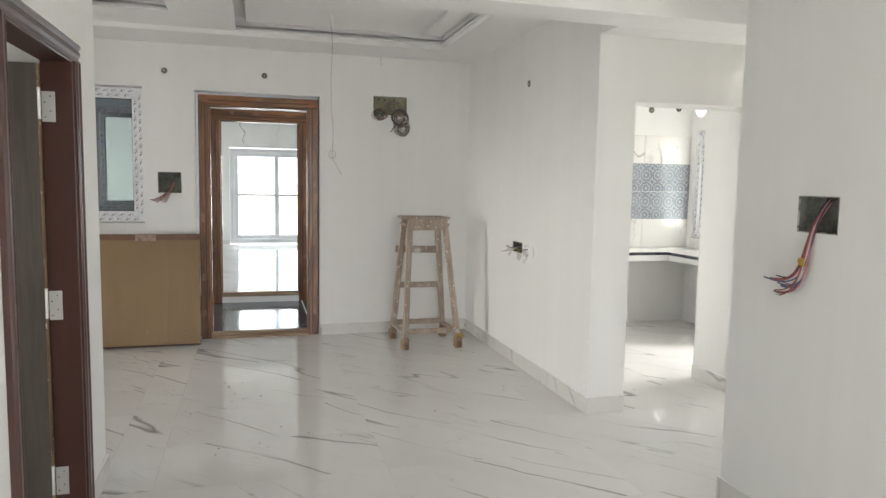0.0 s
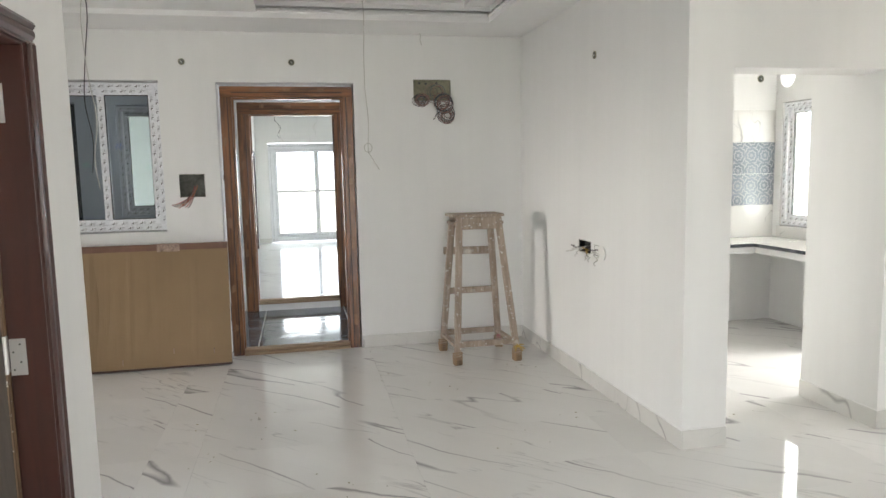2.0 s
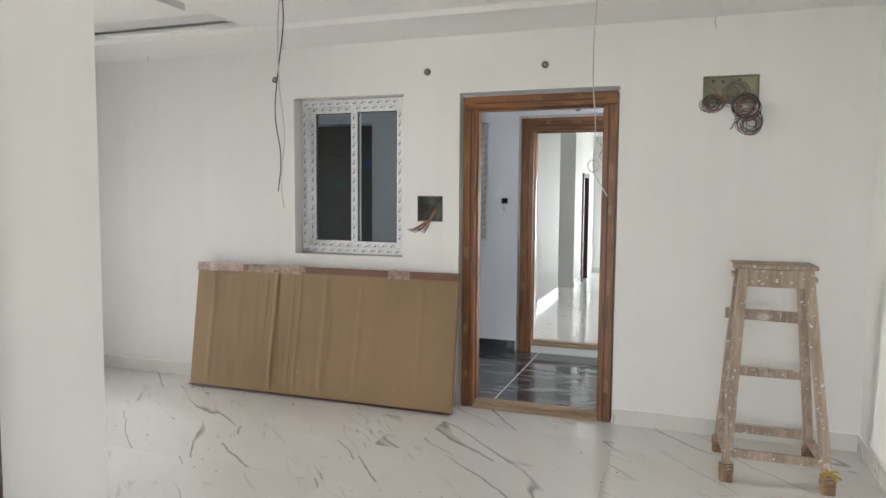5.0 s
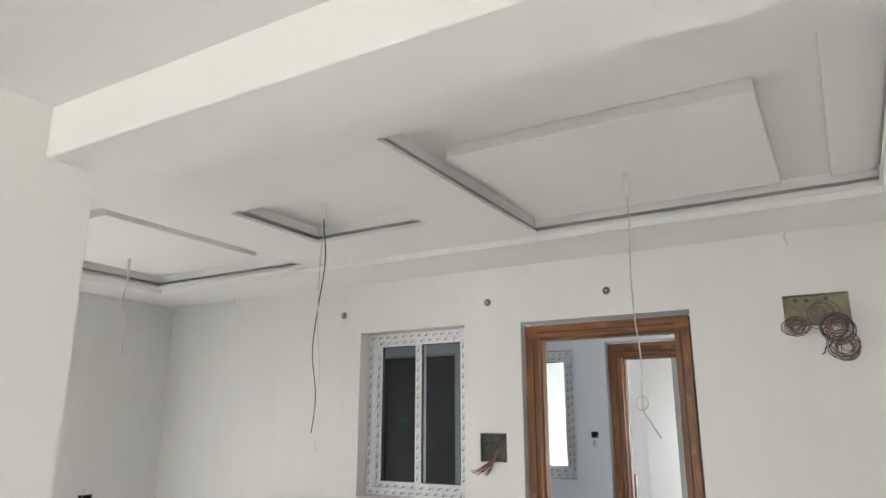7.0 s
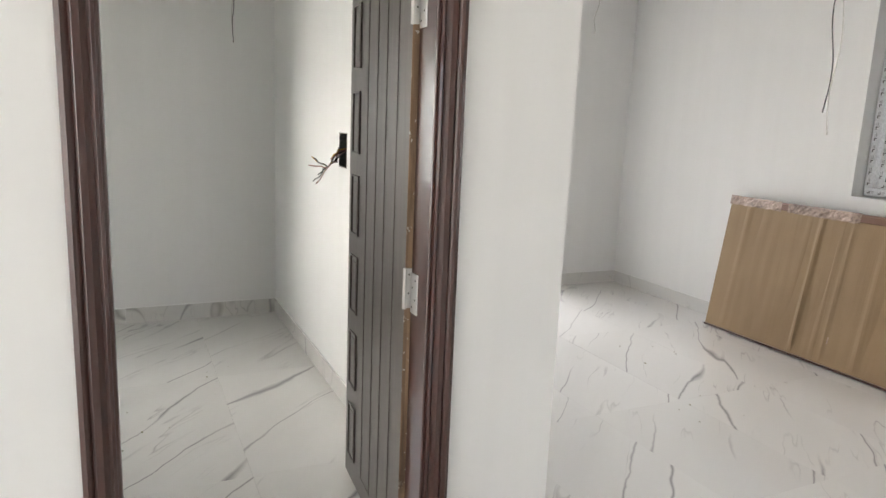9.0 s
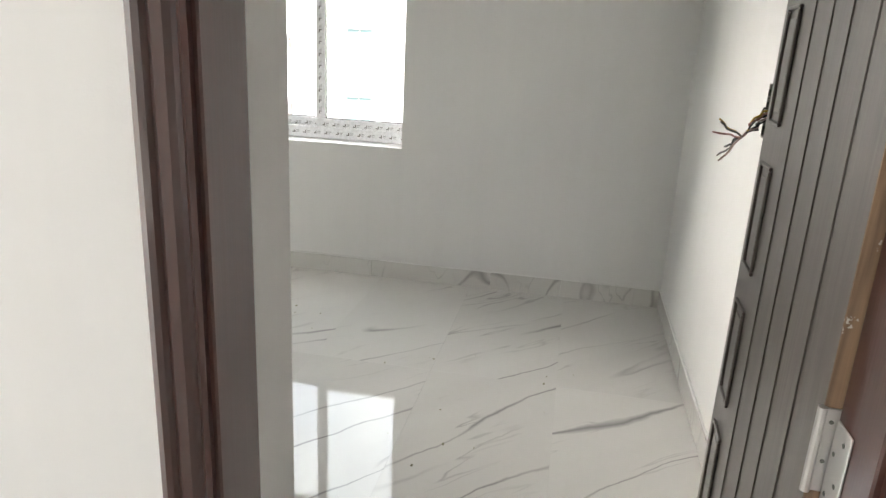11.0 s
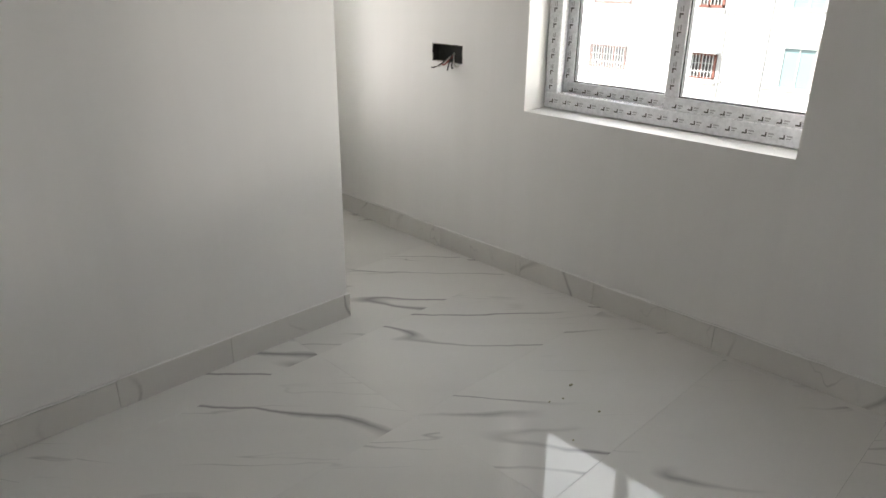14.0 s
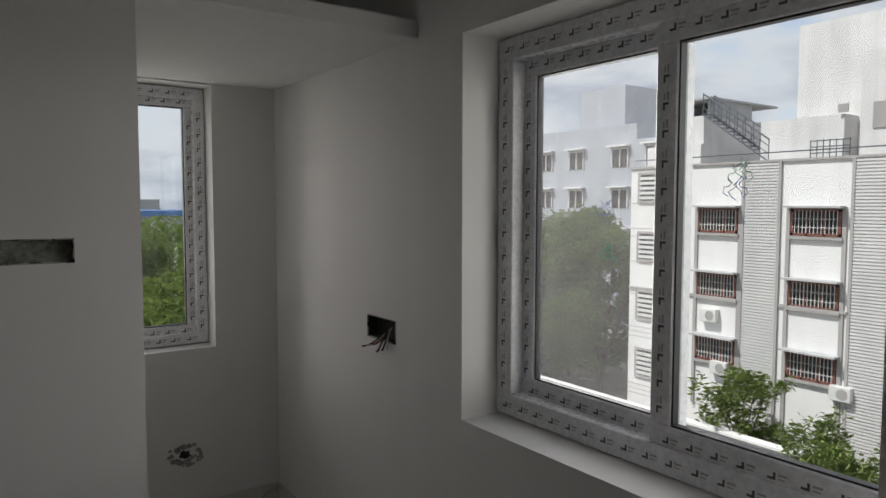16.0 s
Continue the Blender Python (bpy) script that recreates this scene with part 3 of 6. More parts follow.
solid("wall_lobby_east", boxes((5.8, 6.0, N1, L0, 0, TOP)), "wall_daylight_tint", kind="structure")
solid("ceiling_lobby", boxes((-3.9, 6.0, N1, L0, 2.95, TOP + 0.1)), "ceiling", kind="structure")
FY = 18.0
# the gap in the far west wall is made up to let the side lamp in
solid("wall_opposite_west", boxes((-0.4, -0.17, 12.6, 14.4, 0, TOP), (-0.7, -0.03, 15.2, 16.1, 0, TOP), (-0.7, -0.05, 16.9, FY, 0, TOP), (-0.7, -0.05, 16.1, 16.9, 2.1, TOP), (-1.9, -0.4, 14.2, 14.4, 0, TOP), (-2.1, -1.9, 14.4, FY, 0, TOP), (-3.9, -3.7, 10.9, 11.3, 0, TOP), (-3.9, -3.7, 11.3, 13.0, 0, 0.8), (-3.9, -3.7, 11.3, 13.0, 2.2, TOP), (-3.9, -3.7, 13.0, 14.4, 0, TOP), (-3.7, -1.9, 14.2, 14.4, 0, TOP)), "wall", kind="structure")
solid("wall_opposite_east", boxes((4.2, 4.4, L1, FY, 0, TOP)), "wall", kind="structure")
solid("wall_opposite_north", boxes((-2.5, 0.22, FY, FY + 0.22, 0, TOP), (0.22, 2.42, FY, FY + 0.22, 2.32, TOP), (2.42, 4.4, FY, FY + 0.22, 0, TOP)), "wall", kind="structure")
solid("ceiling_opposite", boxes((-3.9, 4.4, L1, FY + 0.22, 2.95, TOP + 0.1)), "ceiling", kind="structure")

# ---- skirting ----


def skirting(name, axis, at, side, a, b, seed, h=0.112, t=0.012):
    """A run of skirting tiles along a wall. axis: the way it runs; at: the wall's face; side: +1 or -1, the way it faces."""
    rnd = random.Random(seed)
    mid = (a + b) / 2
    root = thing(name, (mid, at, 0) if axis == "x" else (at, mid, 0), "grey-veined marble skirting tiles along the wall", "skirting", kind="structure")
    p = a
    while p < b - 1e-4:
        q = min(b, p + rnd.choice((0.6, 0.6, 0.45, 0.8)))
        if b - q < 0.12:
            q = b
        hh = h + rnd.uniform(-0.003, 0.003)
        tt = t + rnd.uniform(-0.0015, 0.0015)
        lo, hi = (at, at + tt) if side > 0 else (at - tt, at)
        bm = bmesh.new()
        if axis == "x":
            box(bm, p + 0.0008, q - 0.0008, lo, hi, 0, hh, 0.0015)
        else:
            box(bm, lo, hi, p + 0.0008, q - 0.0008, 0, hh, 0.0015)
        part("skirting_tile", bm, "skirt", root)
        # rough putty bead on the top edge
        p = q
    bm = bmesh.new()
    n = max(2, int((b - a) / 0.06))
    pts = []
    for i in range(n + 1):
        u = a + (b - a) * i / n
        o = at + side * (t * 0.45)
        z = h + rnd.uniform(-0.001, 0.0035)
        pts.append((u, o, z) if axis == "x" else (o, u, z))
    tube(bm, pts, 0.005, 5)
    part("putty_bead", bm, "wall", root)
    return root


SKIRT = [("x", N0, -1, WX, DX0 - 0.005), ("x", N0, -1, DX1 + 0.005, EX), ("y", EX, -1, 4.934, N0 - 0.012), ("x", 4.946, -1, EX, 3.213),
         ("y", 4.22, -1, 4.918, 5.57), ("x", 4.93, -1, 4.22, 5.63), ("y", 2.99, -1, -2.0, 3.638), ("x", 3.626, 1, 2.99, 3.2),
         ("y", 0.0, 1, -2.0, 3.195), ("y", 0.0, 1, 4.212, 4.612), ("x", 4.6, 1, WX, 0.0), ("y", WX, 1, 6.70, N0 - 0.012), ("y", WX, 1, 4.612, 5.0),
         ("y", BW, 1, SY, 4.352), ("x", 4.352, -1, BW + 0.012, -0.14), ("x", 1.173, 1, -2.467, -0.435), ("y", -2.455, -1, SY, 1.173), ("x", SY, 1, BW + 0.012, -2.467),
         ("y", -0.435, -1, 1.185, 3.200), ("y", -0.17, 1, 12.6, 14.4), ("x", FY, -1, -2.0, 0.22), ("y", -0.03, 1, 15.2, 16.1)]
for i, (ax, at, sd, a, b) in enumerate(SKIRT):
    skirting("baseboard_%d" % (i + 1), ax, at, sd, a, b, 40 + i)
lobby_skirt = thing("baseboard_lobby", (-1.5, L0, 0), "black granite lobby skirting", "skirting", kind="structure")
part("skirting_tile", boxes((LX1, OD0 - 0.01, L0 - 0.015, L0, 0, 0.11), bevel=0.002), "granite", lobby_skirt)
part("skirting_tile", boxes((OD1 + 0.01, 5.8, L0 - 0.015, L0, 0, 0.11), bevel=0.002), "granite", lobby_skirt)

# ---- entrance doors ----


def entrance(name, y, label, f0, f1, top, w, proud, step=0.0):
    """A thick teak frame with no leaf, its front towards lower y. step: the height of a kerb under its sill."""
    d = thing(name, ((f0 + f1) / 2, y, 0), label, "door frame", kind="structure")
    dep = 0.125
    y0, y1 = y - proud, y - proud + dep
    for x0, x1 in ((f0, f0 + w), (f1 - w, f1)):
        j = part("jamb", boxes((x0, x1, y0, y1, 0.0, top - w), bevel=0.006), "teak", d, "polished teak post with dark grain")
        inner = x1 if x0 == f0 else x0
        s = 0.012 if x0 == f0 else -0.012
        part("rebate_strip", boxes((min(inner, inner + s), max(inner, inner + s), y0 + 0.05, y1, step + 0.05, top - w), bevel=0.003), "teak", j)
        # darker bead down the middle of the post
        q = x0 + w * (0.60 if x0 == f0 else 0.34)
        part("bead", boxes((q, q + 0.009, y0 - 0.005, y0 + 0.002, 0.02, top - w), bevel=0.002), "teak_dark", j)
    h = part("head", boxes((f0, f1, y0, y1, top - w, top), bevel=0.006), "teak_h", d, "polished teak lintel")
    part("rebate_strip", boxes((f0 + w, f1 - w, y0 + 0.05, y1, top - w - 0.012, top - w), bevel=0.003), "teak_h", h)
    part("bead", boxes((f0 + w, f1 - w, y0 - 0.005, y0 + 0.002, top - w * 0.62, top - w * 0.62 + 0.009), bevel=0.002), "teak_dark", h)
    if step:
        part("kerb", boxes((f0 + w, f1 - w, y0 + 0.005, y1 + 0.10, 0.0, step), bevel=0.002), "wall", d, "pale plastered kerb under the sill")
    part("threshold", boxes((f0 + w, f1 - w, y0 - 0.01, y1 + 0.01, step - 0.004 if not step else step, step + 0.022), bevel=0.005), "raw_h", d, "worn bare wood threshold")
    part("threshold", boxes((f0 + w, f1 - w, y0 + 0.045, y1 + 0.01, step + 0.022, step + 0.045), bevel=0.005), "raw_h", d, "worn bare wood threshold")
    # filler patches on the wood, cut on the slant
    rnd = random.Random(7 + int(y))
    for x in (f0 + w * 0.12, f1 - w * 0.62):
        z = 0.22
        while z < top - 0.35:
            ln, wd, sl = rnd.uniform(0.05, 0.11), w * rnd.uniform(0.25, 0.42), rnd.uniform(-0.02, 0.03)
            px = x + rnd.uniform(0, w * 0.06)
            bm = bmesh.new()
            v = [(px, z), (px + wd, z + sl), (px + wd, z + ln), (px + wd * 0.5, z + ln + 0.012), (px, z + ln - sl)]
            lo, hi = [[bm.verts.new((p, yy, r)) for p, r in v] for yy in (y0 - 0.0016, y0 + 0.001)]
            bm.faces.new(lo)
            bm.faces.new(hi[::-1])
            for k in range(5):
                bm.faces.new((lo[k], hi[k], hi[(k + 1) % 5], lo[(k + 1) % 5]))
            part("filler_patch", bm, "filler", d)
            z += rnd.uniform(0.20, 0.75)
    for x in (f0 + 0.25, f0 + 0.52, f1 - 0.3):
        part("filler_patch", boxes((x, x + rnd.uniform(0.05, 0.09), y0 - 0.0016, y0 + 0.001, top - w * 0.48, top - w * 0.16), bevel=0.0006), "filler", h)
    return d


entrance("door_entrance", N0, "polished teak entrance door frame without its leaf", DX0 + 0.028, DX1 - 0.012, DZ - 0.030, 0.092, -0.012)
entrance("door_opposite", L0, "broad teak door frame of the opposite flat", 0.232, 1.450, 2.418, 0.135, 0.012, 0.078)

# ---- bedroom door ----
CY0, CY1, CZ = 3.192, 4.208, 2.127
bd = thing("door_bedroom", (0, 3.7, 0), "dark brown moulded bedroom door standing open in its glossy frame", "door", kind="structure")


def casing_profile(bm, pts_from, pts_to, across, out):
    """A moulded board from one point to the other: across is the way of its width, out the way it faces."""
    prof = [(0.0, 0.0), (0.0, 0.020), (0.012, 0.026), (0.020, 0.022), (0.026, 0.016), (0.034, 0.022), (0.050, 0.022), (0.058, 0.016), (0.064, 0.013), (0.072, 0.020), (0.080, 0.018), (0.080, 0.0)]
    A, B, U, O = Vector(pts_from), Vector(pts_to), Vector(across), Vector(out)
    r0 = [bm.verts.new(A + U * u + O * o) for u, o in prof]
    r1 = [bm.verts.new(B + U * u + O * o) for u, o in prof]
    n = len(prof)
    for k in range(n):
        bm.faces.new((r0[k], r0[(k + 1) % n], r1[(k + 1) % n], r1[k]))
    bm.faces.new(r0)
    bm.faces.new(r1[::-1])
    return bm


part("casing", casing_profile(bmesh.new(), (0.0, CY0, 0), (0.0, CY0, CZ - 0.078), (0, 1, 0), (1, 0, 0)), "brown", bd, "dark brown moulded architrave")
part("casing", casing_profile(bmesh.new(), (0.0, CY1, 0), (0.0, CY1, CZ - 0.078), (0, -1, 0), (1, 0, 0)), "brown", bd, "dark brown moulded architrave")
part("casing", casing_profile(bmesh.new(), (0.0, CY0, CZ), (0.0, CY1, CZ), (0, 0, -1), (1, 0, 0)), "brown_h", bd, "dark brown moulded head casing")
LY0, LY1 = 3.281, 4.118
part("frame_post", boxes((-0.115, 0.008, CY0 + 0.076, LY0, 0, 2.04), bevel=0.003), "brown", bd, "glossy dark brown frame post")
part("frame_post", boxes((-0.116, 0.008, LY1, CY1 - 0.076, 0, 2.04), bevel=0.003), "brown", bd, "glossy dark brown frame post")
part("putty_fill", boxes((-0.139, -0.1165, 4.139, 4.153, 0, 2.04), bevel=0.002), "wall", bd, "white putty along the post")
part("frame_head", boxes((-0.115, 0.008, CY0 + 0.076, CY1 - 0.076, 2.04, 2.072), bevel=0.003), "brown_h", bd, "glossy dark brown frame head")
# leaf, swung in on the far post
LW, LH, LT = 0.745, 2.015, 0.036
swing = Matrix.Translation((-0.118, 4.136, 0.012)) @ Matrix.Rotation(radians(180 - 3.5), 4, "Z")


def leaf_box(bm, u0, u1, d0, d1, z0, z1, bev=0.0):
    """A box on the leaf: u from the hinge, d from the back face to the front."""
    b2 = bmesh.new()
    box(b2, u0, u1, d0, d1, z0, z1, bev)
    bmesh.ops.transform(b2, matrix=swing, verts=b2.verts[:])
    tmp = bpy.data.meshes.new("tmp")
    b2.to_mesh(tmp)
    b2.free()
    bm.from_mesh(tmp)
    bpy.data.meshes.remove(tmp)
    return bm


leaf = part("leaf", leaf_box(bmesh.new(), 0.004, LW, 0.002, LT, 0, LH, 0.003), "leaf", bd, "dark brown moulded door leaf")
part("edge_strip", leaf_box(bmesh.new(), 0.0, 0.004, 0.001, LT + 0.001, 0, LH), "edge", leaf, "bare wood edge of the leaf")
for k in range(6):
    z0 = 0.10 + k * 0.318
    bm = bmesh.new()
    a, b, w = 0.585, 0.690, 0.008
    for rect in ((a, b, z0, z0 + w), (a, b, z0 + 0.235 - w, z0 + 0.235), (a, a + w, z0 + w, z0 + 0.235 - w), (b - w, b, z0 + w, z0 + 0.235 - w)):
        leaf_box(bm, rect[0], rect[1], LT, LT + 0.007, rect[2], rect[3], 0.002)
    leaf_box(bm, a + 0.022, b - 0.022, LT, LT + 0.004, z0 + 0.024, z0 + 0.211, 0.002)
    part("panel", bm, "leaf", leaf)
for u0, u1 in ((0.13, 0.25), (0.36, 0.48)):
    bm = bmesh.new()
    for u in (u0, u1):
        leaf_box(bm, u, u + 0.012, LT, LT + 0.0025, 0.09, LH - 0.09, 0.0012)
    for z in (0.078, LH - 0.09):
        leaf_box(bm, u0, u1 + 0.012, LT, LT + 0.0025, z, z + 0.012, 0.0012)
    part("bead", bm, "leaf", leaf, "long moulded panel outline")
for z in (0.135, 0.93, 1.785):
    bm = bmesh.new()
    leaf_box(bm, -0.0035, 0.0, 0.004, LT, z, z + 0.128, 0.001)
    disc(bm, swing @ Vector((-0.004, 0.040, z + 0.064)), (0, 0, 1), 0.0065, 0.130, 10)
    h = part("hinge", bm, "steel", leaf, "steel butt hinge")
    for d, dz in ((0.014, 0.020), (0.026, 0.048), (0.014, 0.080), (0.026, 0.108)):
        part("screw", disc(bmesh.new(), swing @ Vector((-0.0037, d, z + dz)), swing.to_3x3() @ Vector((1, 0, 0)), 0.0032, 0.0012, 8), "cavity", leaf)
# wall plate leaves on the frame post
for z in (0.135, 0.93, 1.785):
    part("hinge_plate", boxes((-0.112, -0.060, LY1 - 0.003, LY1, z, z + 0.128), bevel=0.001), "steel", bd, "steel hinge plate")
    for x, dz in ((-0.100, 0.020), (-0.078, 0.046), (-0.100, 0.082), (-0.078, 0.108)):
        part("screw", disc(bmesh.new(), (x, LY1 - 0.0032, z + dz), (0, 1, 0), 0.0035, 0.0012, 8), "cavity", bd)

# ---- windows ----


def print_marks(bm_d, bm_g, u0, u1, v, w, horiz, rnd):
    """Small printed ticks along a member: no words, only bars."""
    p = u0 + rnd.uniform(0.01, 0.03)
    s = 0.074
    while p + 0.05 < u1:
        def b(bm, du, dv, lu, lv):
            if horiz:
                box(bm, p + du, p + du + lu, w, w + 0.0006, v + dv, v + dv + lv)
            else:
                box(bm, v + dv, v + dv + lv, w, w + 0.0006, p + du, p + du + lu)
        b(bm_d, 0.0, -0.010, 0.020, 0.006)
        b(bm_d, 0.014, -0.010, 0.006, 0.018)
        b(bm_g, 0.026, 0.001, 0.022, 0.006)
        b(bm_g, 0.026, -0.008, 0.017, 0.004)
        p += s * rnd.uniform(0.93, 1.07)


def upvc_window(name, m, width, height, label, panes=2, mid=None, film=True, face=0.055, sash=0.058, transom=None, marks=True, scribble=0, dusty=-1, pane="glass"):
    """A sliding window. Local x along it, z up, y out of the room (the room is at lower y). m: its lower left corner, seen from the room."""
    rnd = random.Random(len(name) + int(width * 100))
    root = new(name)
    root.empty_display_size = 0.1
    root.matrix_basis = m
    tagged(root, label, "window", kind="structure")
    skin = "film" if film else "upvc"

    def lp(nm, bm, mat, parent=root, lab="", smooth=False, kind=""):
        ob = new(nm, mesh(nm, bm, mat, smooth))
        ob.parent = parent
        return tagged(ob, lab, kind=kind)

    # outer frame
    fr = lp("window_frame", boxes((0, width, 0, 0.10, 0, face), (0, width, 0, 0.10, height - face, height), (0, face, 0, 0.10, face, height - face), (width - face, width, 0, 0.10, face, height - face), bevel=0.003), skin, root, "white frame in printed protective film" if film else "white frame")
    if marks:
        d, g = bmesh.new(), bmesh.new()
        for v in (face * 0.5, height - face * 0.5):
            print_marks(d, g, 0.01, width - 0.01, v, -0.0009, True, rnd)
        for v in (face * 0.5, width - face * 0.5):
            print_marks(d, g, face, height - face, v, -0.0009, False, rnd)
        lp("printed_ticks", d, "film_dark", fr, kind="stuff")
        lp("printed_bars", g, "film_grey", fr, kind="stuff")
    mid = mid or width / 2
    spans = [(face - 0.012, mid + sash * 0.5, 0.052), (mid - sash * 0.5, width - face + 0.012, 0.012)] if panes == 2 else [(face - 0.012, width - face + 0.012, 0.03)]
    for k, (a, b, y) in enumerate(spans):
        z0, z1 = face - 0.012, height - face + 0.012
        t = 0.036
        sh = lp("sash", boxes((a, b, y, y + t, z0, z0 + sash), (a, b, y, y + t, z1 - sash, z1), (a, a + sash, y, y + t, z0 + sash, z1 - sash), (b - sash, b, y, y + t, z0 + sash, z1 - sash), bevel=0.004), skin)
        if transom:
            lp("transom", boxes((a + sash, b - sash, y + 0.004, y + t - 0.004, transom - 0.025, transom + 0.025), bevel=0.003), skin, sh)
        e = 0.005
        ga, gb, gz0, gz1 = a + sash, b - sash, z0 + sash, z1 - sash
        lp("gasket", boxes((ga, gb, y + 0.006, y + t - 0.006, gz0, gz0 + e), (ga, gb, y + 0.006, y + t - 0.006, gz1 - e, gz1), (ga, ga + e, y + 0.006, y + t - 0.006, gz0 + e, gz1 - e), (gb - e, gb, y + 0.006, y + t - 0.006, gz0 + e, gz1 - e)), "gasket", sh)
        gl = lp("pane", boxes((ga, gb, y + 0.016, y + 0.020, gz0, gz1)), "glass_dusty" if k == dusty else pane, sh, "dusty glass pane" if k == dusty else "clear glass pane")
        gl.visible_shadow = False
        if marks:
            d, g = bmesh.new(), bmesh.new()
            print_marks(d, g, a + 0.02, b - 0.02, z0 + sash * 0.45, y - 0.0009, True, rnd)
            print_marks(d, g, a + 0.02, b - 0.02, z1 - sash * 0.45, y - 0.0009, True, rnd)
            print_marks(d, g, z0 + sash, z1 - sash, a + sash * 0.5, y - 0.0009, False, rnd)
            print_marks(d, g, z0 + sash, z1 - sash, b - sash * 0.5, y - 0.0009, False, rnd)
            lp("printed_ticks", d, "film_dark", sh, kind="stuff")
            lp("printed_bars", g, "film_grey", sh, kind="stuff")
        if scribble:
            for q in range(scribble):
                col = ("ink_green", "ink_blue")[(q + k) % 2]
                cx = ga + (gb - ga) * (0.62 if k == 0 else 0.30) + rnd.uniform(-0.03, 0.03)
                cz = gz0 + (gz1 - gz0) * (0.60 if col == "ink_blue" else (0.45 if k == 0 else 0.68)) + rnd.uniform(-0.03, 0.03)
                bm = bmesh.new()
                for st in range(4):
                    x, z = cx + st * 0.014 - 0.02, cz + rnd.uniform(-0.012, 0.012)
                    pts = []
                    for i in range(6):
                        pts.append((x + 0.012 * math.sin(i * 1.3 + st), y + 0.0150, z + 0.008 * (2.5 - i) + 0.004 * math.cos(i * 2.1)))
                    tube(bm, pts, 0.0011, 4)
                lp("marker_scribble", bm, col, sh)
    return root


upvc_window("window_lobby", Matrix.Translation((WX0 + 0.006, N0 + 0.110, WZ0 + 0.006)), WX1 - WX0 - 0.012, WZ1 - WZ0 - 0.012, "white sliding window in printed protective film beside the entrance", scribble=1, pane="glass_tinted")
upvc_window("window_opposite", Matrix.Translation((OX0 + 0.006, L0 + 0.03, OZ0 + 0.006)), OX1 - OX0 - 0.012, OZ1 - OZ0 - 0.012, "white sliding window of the opposite flat in protective film", scribble=1)
upvc_window("window_bedroom", Matrix.Translation((-3.545, BY0 + 0.004, BZ0 + 0.006)) @ Matrix.Rotation(radians(90), 4, "Z"), BY1 - BY0 + 0.095, BZ1 - BZ0 - 0.012, "white sliding bedroom window in printed protective film", mid=0.665, face=0.075, sash=0.066, scribble=2, dusty=0)
upvc_window("window_alcove", Matrix.Translation((SX1 - 0.004, SY - 0.11, SZ0 + 0.006)) @ Matrix.Rotation(radians(180), 4, "Z"), SX1 - SX0 - 0.008, SZ1 - SZ0 - 0.012, "narrow white window of the bedroom alcove", panes=1, face=0.055, sash=0.05)
upvc_window("window_kitchen", Matrix.Translation((5.645, KY1 - 0.005, KZ0 + 0.006)) @ Matrix.Rotation(radians(-90), 4, "Z"), KY1 - KY0 - 0.01, KZ1 - KZ0 - 0.012, "white kitchen window in printed protective film", panes=1)
upvc_window("window_balcony_opposite", Matrix.Translation((0.225, FY + 0.05, 0.02)), 2.19, 2.28, "tall white balcony sliding door of the opposite flat", transom=1.17, face=0.11, sash=0.09)

# ---- floors: tiles ----


def tiled(root, name, mat, rects, x_at, y_at, tx, ty, gap=0.0007, z=0.0, depth=0.010, far=None):
    """Floor tiles on a grid, cut to the rooms. Equal tiles share one mesh."""
    cache = {}
    for (x0, x1, y0, y1) in rects:
        i0, i1 = math.floor((x0 - x_at) / tx), math.ceil((x1 - x_at) / tx)
        j0, j1 = math.floor((y0 - y_at) / ty), math.ceil((y1 - y_at) / ty)
        for i in range(i0, i1):
            for j in range(j0, j1):
                a, b = max(x0, x_at + i * tx), min(x1, x_at + (i + 1) * tx)
                c, d = max(y0, y_at + j * ty), min(y1, y_at + (j + 1) * ty)
                if b - a < 0.01 or d - c < 0.01:
                    continue
                key = (round(b - a, 3), round(d - c, 3))
                if key not in cache:
                    bm = bmesh.new()
                    box(bm, -key[0] / 2 + gap / 2, key[0] / 2 - gap / 2, -key[1] / 2 + gap / 2, key[1] / 2 - gap / 2, -depth, 0)
                    cache[key] = mesh(name, bm, mat)
                ob = new(name, cache[key])
                ob.parent = root
                ob.location = ((a + b) / 2, (c + d) / 2, z)


# ---- things in the living room ----
stool = thing("stool", (2.36, 7.19, 0), "tall worn wooden work stool splashed with white paint", "stool")
ST = 1.235
foot = {(-1, -1): (2.105, 6.955), (1, -1): (2.62, 6.955), (-1, 1): (2.085, 7.44), (1, 1): (2.60, 7.44)}
head = {k: (2.33 + 0.165 * k[0], 7.19 + 0.125 * k[1]) for k in foot}


def bar(bm, p, q, w, d):
    """A squared timber from p to q."""
    p, q = Vector(p), Vector(q)
    ax = (q - p).normalized()
    u = Vector((0, 1, 0)) if abs(ax.y) < 0.8 else Vector((1, 0, 0))
    s = ax.cross(u).normalized()
    u = s.cross(ax).normalized()
    vs = []
    for e in (p, q):
        for a, b in ((-1, -1), (1, -1), (1, 1), (-1, 1)):
            vs.append(bm.verts.new(e + s * a * w / 2 + u * b * d / 2))
    for f in ((3, 2, 1, 0), (4, 5, 6, 7), (0, 1, 5, 4), (1, 2, 6, 5), (2, 3, 7, 6), (3, 0, 4, 7)):
        bm.faces.new([vs[i] for i in f])
    bmesh.ops.bevel(bm, geom=list({e for v in vs for e in v.link_edges}), offset=0.003, segments=1, affect="EDGES")
    return bm


